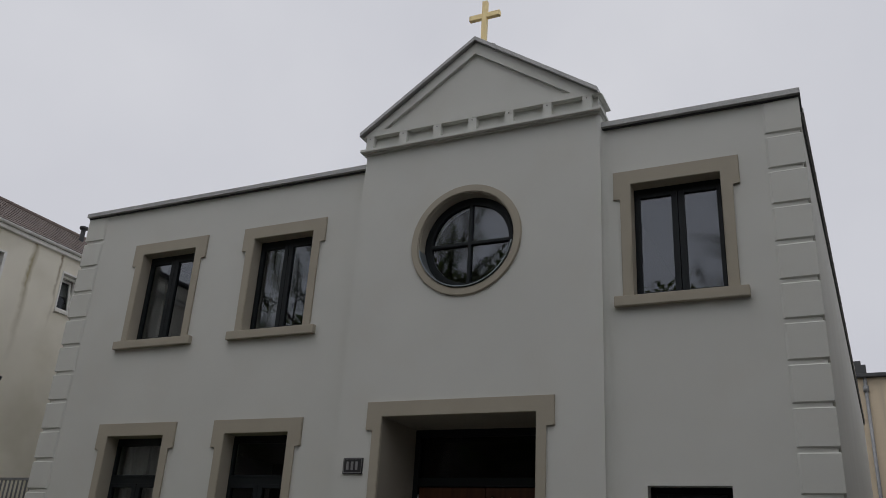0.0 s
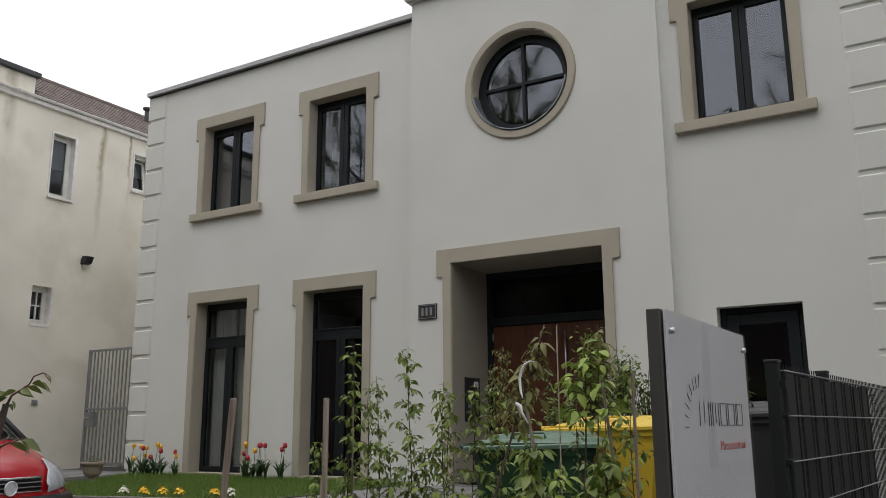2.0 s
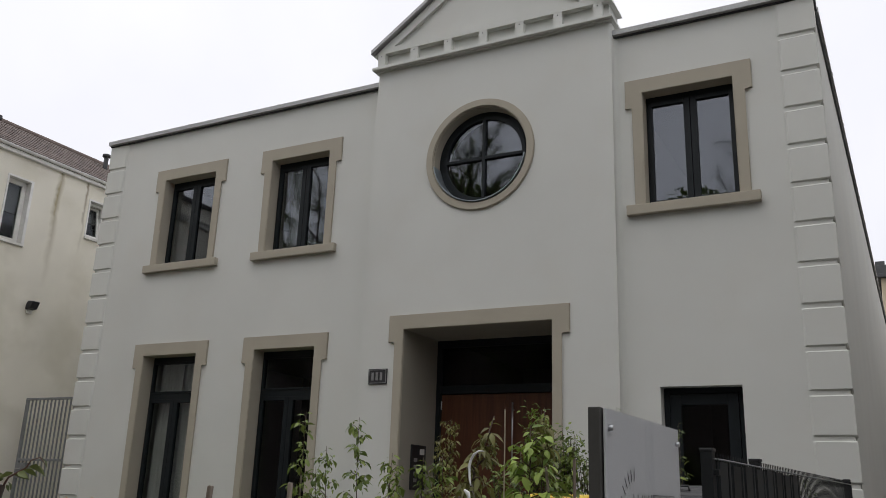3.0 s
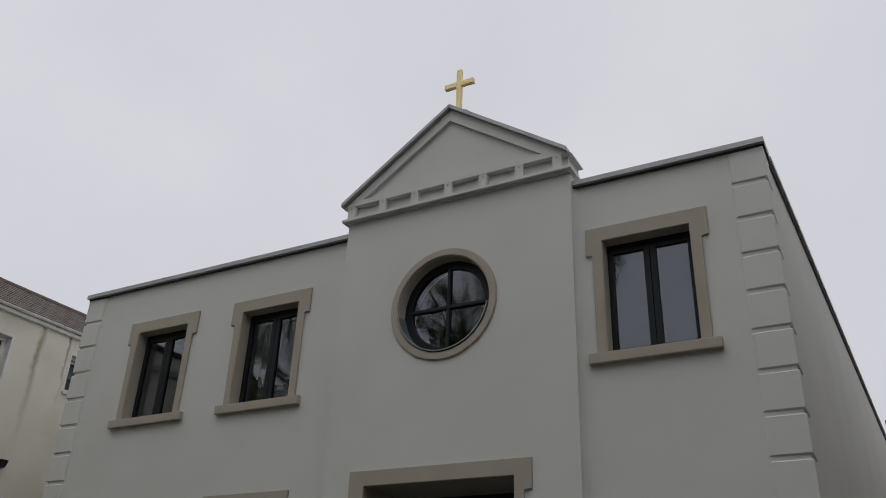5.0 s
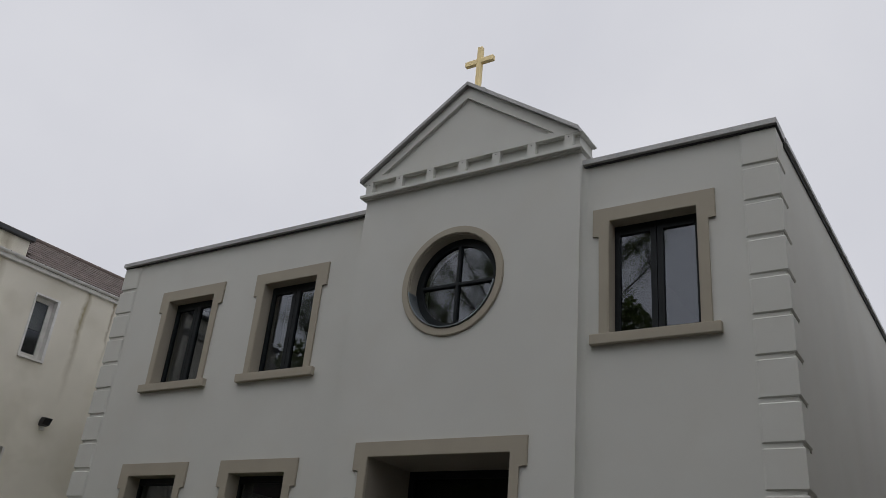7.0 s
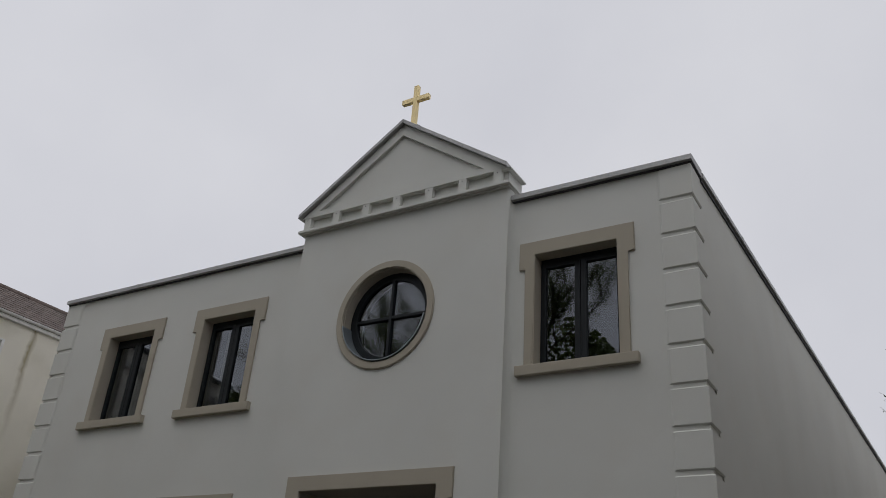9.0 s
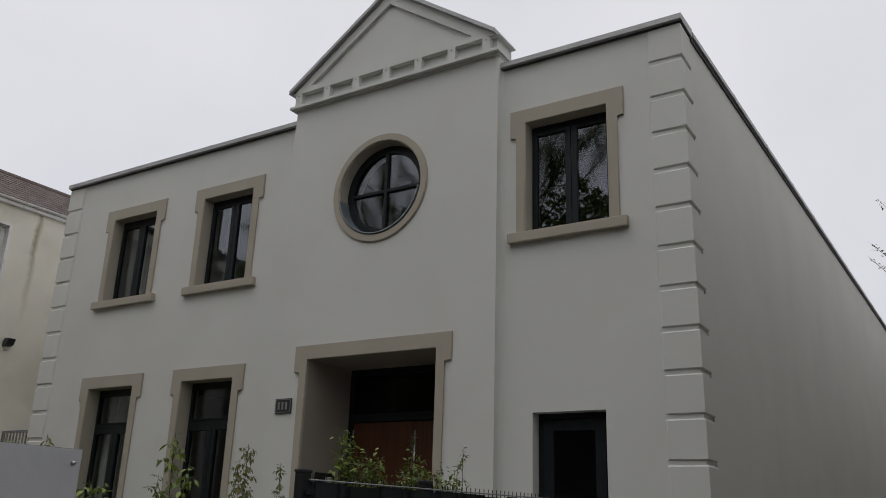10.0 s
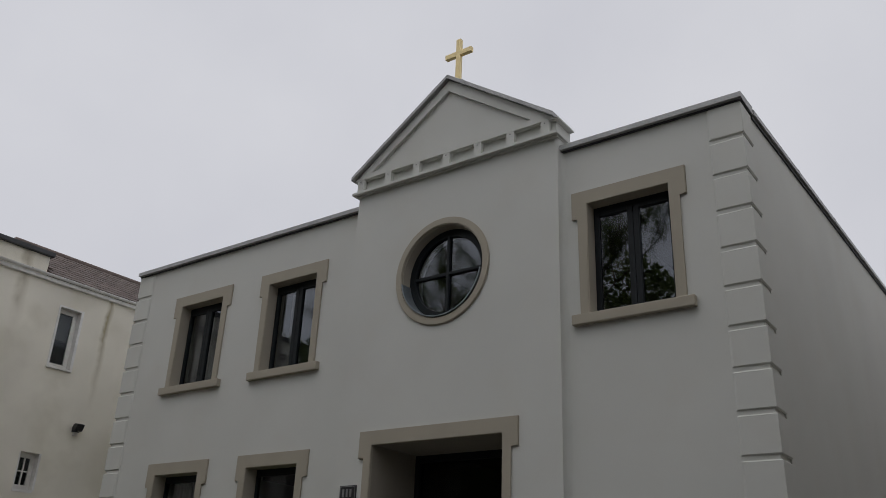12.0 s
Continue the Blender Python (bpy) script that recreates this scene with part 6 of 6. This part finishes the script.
for f in (0, 0.25, 0.5, 0.75, 1.0):
    row = []
    for j in range(9):
        v = -1 + j / 4
        w = 0.75 - 0.17 * f
        row.append(bm.verts.new((0.84 + 0.8 * f + 0.1 * v * v * (1 - f * 0.4), w * v, 1.0 + 0.49 * f - 0.03 * v * v * (1 - f))))
    rows.append(row)
for a, b in zip(rows, rows[1:]):
    for j in range(8):
        bm.faces.new((a[j], a[j + 1], b[j + 1], b[j]))
bmesh.ops.solidify(bm, geom=list(bm.faces), thickness=0.006)
part("windscreen", bm, M_CARGLASS, car, "dark windscreen", True)
bm = bmesh.new()
box(bm, 1.1, 3.2, -0.66, 0.66, 0.5, 0.98)
part("cabin_interior", bm, M_BLACK, car)
for y0 in (-0.45, 0.1):
    bm = bmesh.new()
    tube(bm, [(0.86, y0, 1.005), (0.90, y0 + 0.28, 1.02), (0.93, y0 + 0.56, 1.035)], 0.009, 5)
    part("wiper", bm, M_BLACK, car)
def front_x(v, z):
    """How far back the bodywork lies at that height across the nose."""
    if z <= hood_z(0, v):
        return nose(v) - 0.034
    x = 0.0
    while hood_z(x, v) < z and x < 0.7:
        x += 0.002
    return x + nose(v) * max(0, 1 - x) - 0.02


# grille with chrome slats and a plain round badge
bm = bmesh.new()
rows = []
for z in (0.50, 0.655):
    row = []
    for j in range(13):
        v = -0.405 + 0.81 * j / 12
        row.append(bm.verts.new((nose(v) - 0.012 + 0.05 * (z - 0.5), W * v, z)))
    rows.append(row)
for j in range(12):
    bm.faces.new((rows[0][j], rows[0][j + 1], rows[1][j + 1], rows[1][j]))
bmesh.ops.solidify(bm, geom=list(bm.faces), thickness=0.03)
grille = part("grille", bm, M_BLACK, car, "black grille")
for k, z in enumerate((0.50, 0.54, 0.58, 0.62, 0.66)):
    bm = bmesh.new()
    tube(bm, [(nose(v) - 0.02 + 0.05 * (z - 0.5), W * v, z) for v in [-0.415 + 0.83 * j / 12 for j in range(13)]], 0.011 if k in (0, 4) else 0.006, 6)
    part("grille_slat", bm, M_CHROME if k in (0, 4) else M_PLATE_L, grille, "", True)
bm = bmesh.new()
for k in range(24):
    a0, a1 = math.tau * k / 24, math.tau * (k + 1) / 24
    tube(bm, [(-0.04, 0.058 * math.cos(a0), 0.58 + 0.058 * math.sin(a0)), (-0.04, 0.058 * math.cos(a1), 0.58 + 0.058 * math.sin(a1))], 0.008, 6)
tube(bm, [(-0.025, 0, 0.58), (-0.038, 0, 0.58)], 0.05, 24)
part("badge", bm, M_REFLECT, grille, "plain round chrome badge")
for s in (-1, 1):
    bm = bmesh.new()
    rows = []
    # three-cornered lamp that lies on the wing
    n = 12
    for i in range(n + 1):
        f = i / n
        v = 0.49 + 0.42 * f
        low = 0.525 + 0.05 * f
        high = 0.62 + 0.20 * math.sin(math.pi / 2 * f / 0.5) if f < 0.5 else 0.82 - 0.235 * ((f - 0.5) / 0.5) ** 1.5
        row = []
        for j in range(9):
            z = low + (high - low) * j / 8
            out = 0.012 + 0.03 * math.sin(math.pi * min(1, f * 0.9 + 0.05)) * math.sin(math.pi * min(1, j / 8 * 0.9 + 0.05))
            row.append(bm.verts.new((front_x(v, z) - out, s * W * (v + 0.25 * out), z)))
        rows.append(row)
    for p, q in zip(rows, rows[1:]):
        for j in range(8):
            bm.faces.new((p[j], q[j], q[j + 1], p[j + 1]))
    nrm = Vector((-0.9, s * 0.4, 0.2)).normalized()
    shell = bm.copy()
    bmesh.ops.solidify(bm, geom=list(bm.faces), thickness=0.004)
    lampob = part("headlight", bm, M_LAMPGLASS, car, "clear headlight", True)
    bmesh.ops.translate(shell, verts=list(shell.verts), vec=nrm * -0.009)
    for v in shell.verts:
        v.co += nrm * 0.0015 * math.sin(v.co.y * 40) * math.sin(v.co.z * 45)
    part("reflector", shell, M_REFLECT, lampob, "silvery lamp reflector", True)
bm = bmesh.new()
rows = []
for j in range(21):
    v = -1.02 + 2.04 * j / 20
    x = nose(min(1, abs(v))) - 0.06
    rows.append([bm.verts.new((x + dx, W * v, z)) for dx, z in ((0.02, 0.50), (-0.02, 0.47), (-0.03, 0.42), (-0.02, 0.36), (0.05, 0.34), (0.12, 0.42), (0.1, 0.5))])
for a, b in zip(rows, rows[1:]):
    for i in range(7):
        bm.faces.new((a[i], a[(i + 1) % 7], b[(i + 1) % 7], b[i]))
bm.faces.new(rows[0])
bm.faces.new(rows[-1])
bumper = part("bumper_strip", bm, M_BLACK, car, "black bumper strip", True)
for x in (0.68, 3.0):
    for s in (-1, 1):
        bm = bmesh.new()
        tube(bm, [(x, s * 0.70, 0.29), (x, s * 0.872, 0.29)], 0.29, 24)
        wh = part("wheel", bm, M_RUBBER, car, "black tyre on a steel rim")
        bm = bmesh.new()
        tube(bm, [(x, s * 0.80, 0.29), (x, s * 0.882, 0.29)], 0.19, 20)
        part("rim", bm, M_STEEL, wh, "", True)

# ---- house farther back, past the side wall ----
far = thing("far_building", pose(0, 0, 0), "tall beige rendered house with a chimney behind the yard", "house")
bm = bmesh.new()
box(bm, 0.78, 9.0, 28.0, 36.0, -0.3, 9.9)
part("wall", bm, M_FARWALL, far)
bm = bmesh.new()
box(bm, 0.6, 9.2, 27.75, 36.2, 9.9, 10.06, 0.03)
part("roof_edge", bm, M_FELT_SHADE, far)
bm = bmesh.new()
box(bm, 0.45, 1.15, 27.8, 28.6, 10.06, 10.42, 0.02)
box(bm, 0.62, 0.98, 27.95, 28.4, 10.42, 10.62, 0.02)
part("chimney", bm, M_FELT_SHADE, far)
bm = bmesh.new()
tube(bm, [(1.05, 27.92, 9.9), (1.05, 27.92, -0.2)], 0.07, 10)
tube(bm, [(1.05, 27.92, 9.3), (1.05, 27.92, 9.55)], 0.11, 10)
part("downpipe", bm, M_GALV, far, "grey downpipe", True)


# ---- trees ----
def tree(seed, x, y, height, spread, n_leaves, label, leaf=0.09, first=0.3, name="tree"):
    """Trunk and limbs that fork and taper; leaves in loose clumps at the twigs."""
    r = random.Random(seed)
    z0 = ground_z(y) - 0.1
    t = thing(name, pose(x, y, z0), label, "tree", "street trees")
    b = bmesh.new()
    twigs = []

    def grow(p, d, length, rad, depth):
        pts = [p]
        for k in range(4):
            d = (d + Vector((r.gauss(0, 0.13), r.gauss(0, 0.13), r.gauss(0.03, 0.08)))).normalized()
            pts.append(pts[-1] + d * length / 4)
        tube(b, pts, [rad * (1 - 0.12 * k) for k in range(5)], 7 if depth < 2 else 4)
        if depth >= 4:
            twigs.append(pts)
            return
        if depth >= 3:
            twigs.append(pts)
        for k in range(3 if depth else 5):
            f = r.choice((2, 3, 4)) if k else 4
            a = r.uniform(0, math.tau)
            side = Vector((math.cos(a), math.sin(a), r.uniform(0.0, 0.6))) * spread
            nd = (d * 0.7 + side * r.uniform(0.6, 1.0)).normalized()
            grow(pts[f], nd, length * r.uniform(0.58, 0.78), rad * 0.52, depth + 1)

    grow(Vector((0, 0, 0)), Vector((0, 0, 1)), height * first, height * 0.0115, 0)
    part("trunk", b, M_BARK, t, "", True)
    v, f = [], []
    for k in range(n_leaves):
        tw = r.choice(twigs)
        i = r.randrange(1, 5)
        c = tw[i] + Vector((r.gauss(0, 0.13), r.gauss(0, 0.13), r.gauss(-0.03, 0.12)))
        m = Euler((r.uniform(-0.9, 0.9), r.uniform(-0.9, 0.9), r.uniform(0, math.tau))).to_matrix()
        s = leaf * r.uniform(0.6, 1.3)
        o = len(v)
        for q in ((0, 0, 0), (0.5, -0.28, 0.05), (1.0, 0, -0.1), (0.5, 0.28, 0.05)):
            v.append(c + m @ (Vector(q) * s))
        f.append((o, o + 1, o + 2, o + 3))
    me = bpy.data.meshes.new("crown")
    me.from_pydata(v, [], f)
    me.materials.append(M_LEAF_TREE)
    cr = new("crown", me)
    cr.parent = t
    tagged(cr, kind="stuff")


tree(11, -3.0, -17.5, 17.0, 0.75, 44000, "street tree with young sparse leaves", 0.055)
tree(12, -9.3, -16.5, 19.0, 0.8, 105000, "street tree with young sparse leaves", 0.058)
tree(13, -14.5, -16.0, 18.0, 0.8, 44000, "street tree with young sparse leaves", 0.075)
# two dense trees added to keep sky out of the low panes' reflections
tree(15, -12.3, -21.5, 16.5, 0.85, 80000, "leafy tree added across the street to darken reflections", 0.085)
tree(16, -18.8, -21.5, 13.5, 0.85, 60000, "leafy tree added across the street to darken reflections", 0.085)
tree(14, -19.5, -17.0, 18.0, 0.8, 44000, "street tree with young sparse leaves", 0.075)
r = random.Random(17)
yt = thing("yard_tree", pose(4.1, 6.3, -0.15), "slender yard tree with thin leafy branch tips", "tree")
bm = bmesh.new()
tube(bm, [(0, 0, 0), (0.05, 0.02, 1.5), (0.0, -0.03, 3.0), (0.08, 0.0, 4.6), (0.05, 0.05, 6.0)], [0.09, 0.08, 0.065, 0.045, 0.015], 10)
lv, lf = [], []
for tip, fz in (((-2.78, 0.0, 5.52), 2.6), ((-2.72, 0.1, 5.78), 3.0), ((-2.50, -0.2, 6.45), 3.4), ((-1.7, 0.5, 6.9), 4.2), ((-1.2, -0.7, 7.2), 4.6), ((0.5, 0.8, 6.9), 4.4), ((-0.5, -1.0, 6.3), 3.8), ((-0.3, 1.2, 6.6), 4.0)):
    p0, p3 = Vector((0.03, 0, fz)), Vector(tip)
    limb = [p0.lerp(p3, f) + Vector((0, 0, -0.22 * math.sin(math.pi * f))) for f in (0, 0.2, 0.4, 0.6, 0.75, 0.9, 1.0)]
    tube(bm, limb, [0.03, 0.024, 0.019, 0.013, 0.009, 0.005, 0.002], 6)
    spray = [(limb[3], limb[6], 26), (limb[5], limb[6], 20)]
    for k in range(4):
        a = limb[3].lerp(limb[5], r.random())
        q = a + Vector((-0.12 * r.random() + 0.1, r.gauss(0, 0.2), r.uniform(0.15, 0.4)))
        tube(bm, [a, a.lerp(q, 0.5) + Vector((-0.02, 0, -0.02)), q], [0.006, 0.004, 0.002], 4)
        spray.append((a, q, 12))
    for a, q, n in spray:
        for k in range(n):
            c = a.lerp(q, r.random()) + Vector((r.gauss(0, 0.022), r.gauss(0, 0.022), r.gauss(0, 0.022)))
            m = Euler((r.uniform(-0.9, 0.9), r.uniform(-0.9, 0.9), r.uniform(0, math.tau))).to_matrix()
            o = len(lv)
            lv += [c + m @ (Vector(w) * 0.05 * r.uniform(0.6, 1.2)) for w in ((0, 0, 0), (0.5, -0.28, 0.05), (1.0, 0, -0.1), (0.5, 0.28, 0.05))]
            lf.append((o, o + 1, o + 2, o + 3))
part("trunk", bm, M_BARK, yt, "", True)
me = bpy.data.meshes.new("crown")
me.from_pydata(lv, [], lf)
me.materials.append(M_LEAF_TREE)
crown = new("crown", me)
crown.parent = yt
tagged(crown, kind="stuff")

# dark woods far behind the street
rw_ = np.random.default_rng(9)
n = 200000
x = rw_.uniform(-70, 40, n)
hh = 20.5 + 2.5 * np.sin(x * 0.21) + 1.5 * np.sin(x * 0.67 + 1)
c = np.stack([x, -42 + rw_.uniform(-3, 3, n), -0.5 + rw_.uniform(0, 1, n) * (hh + 0.5)], 1)
u = rw_.normal(size=(n, 3))
u /= np.linalg.norm(u, axis=1)[:, None]
w = np.cross(u, rw_.normal(size=(n, 3)))
w /= np.linalg.norm(w, axis=1)[:, None]
v = np.stack([c - 0.24 * u, c - 0.14 * w, c + 0.24 * u, c + 0.14 * w], 1).reshape(-1, 3).tolist()
f = [(4 * k, 4 * k + 1, 4 * k + 2, 4 * k + 3) for k in range(n)]
me = bpy.data.meshes.new("far_woods")
me.from_pydata(v, [], f)
me.materials.append(M_LEAF_TREE)
tagged(new("far_woods", me), "dark green woods far across the street", "woods", kind="stuff")

# plain unseen wall past the side passage, added to shade and tint the side wall
bm = bmesh.new()
box(bm, 4.7, 5.0, -5.0, 27.0, -0.7, 7.4)
solid("added_yard_wall", bm, M_YARDWALL, "plain beige wall added out of view to shade the side wall", "wall", "structure")

# plain dark wall added across the street: blocks low sky, darkens porch and low panes
bm = bmesh.new()
box(bm, -60.0, 45.0, -27.0, -26.6, -0.8, 8.0)
solid("street_wall", bm, M_TILE, "plain dark wall added across the street to block low sky", "wall", "structure")
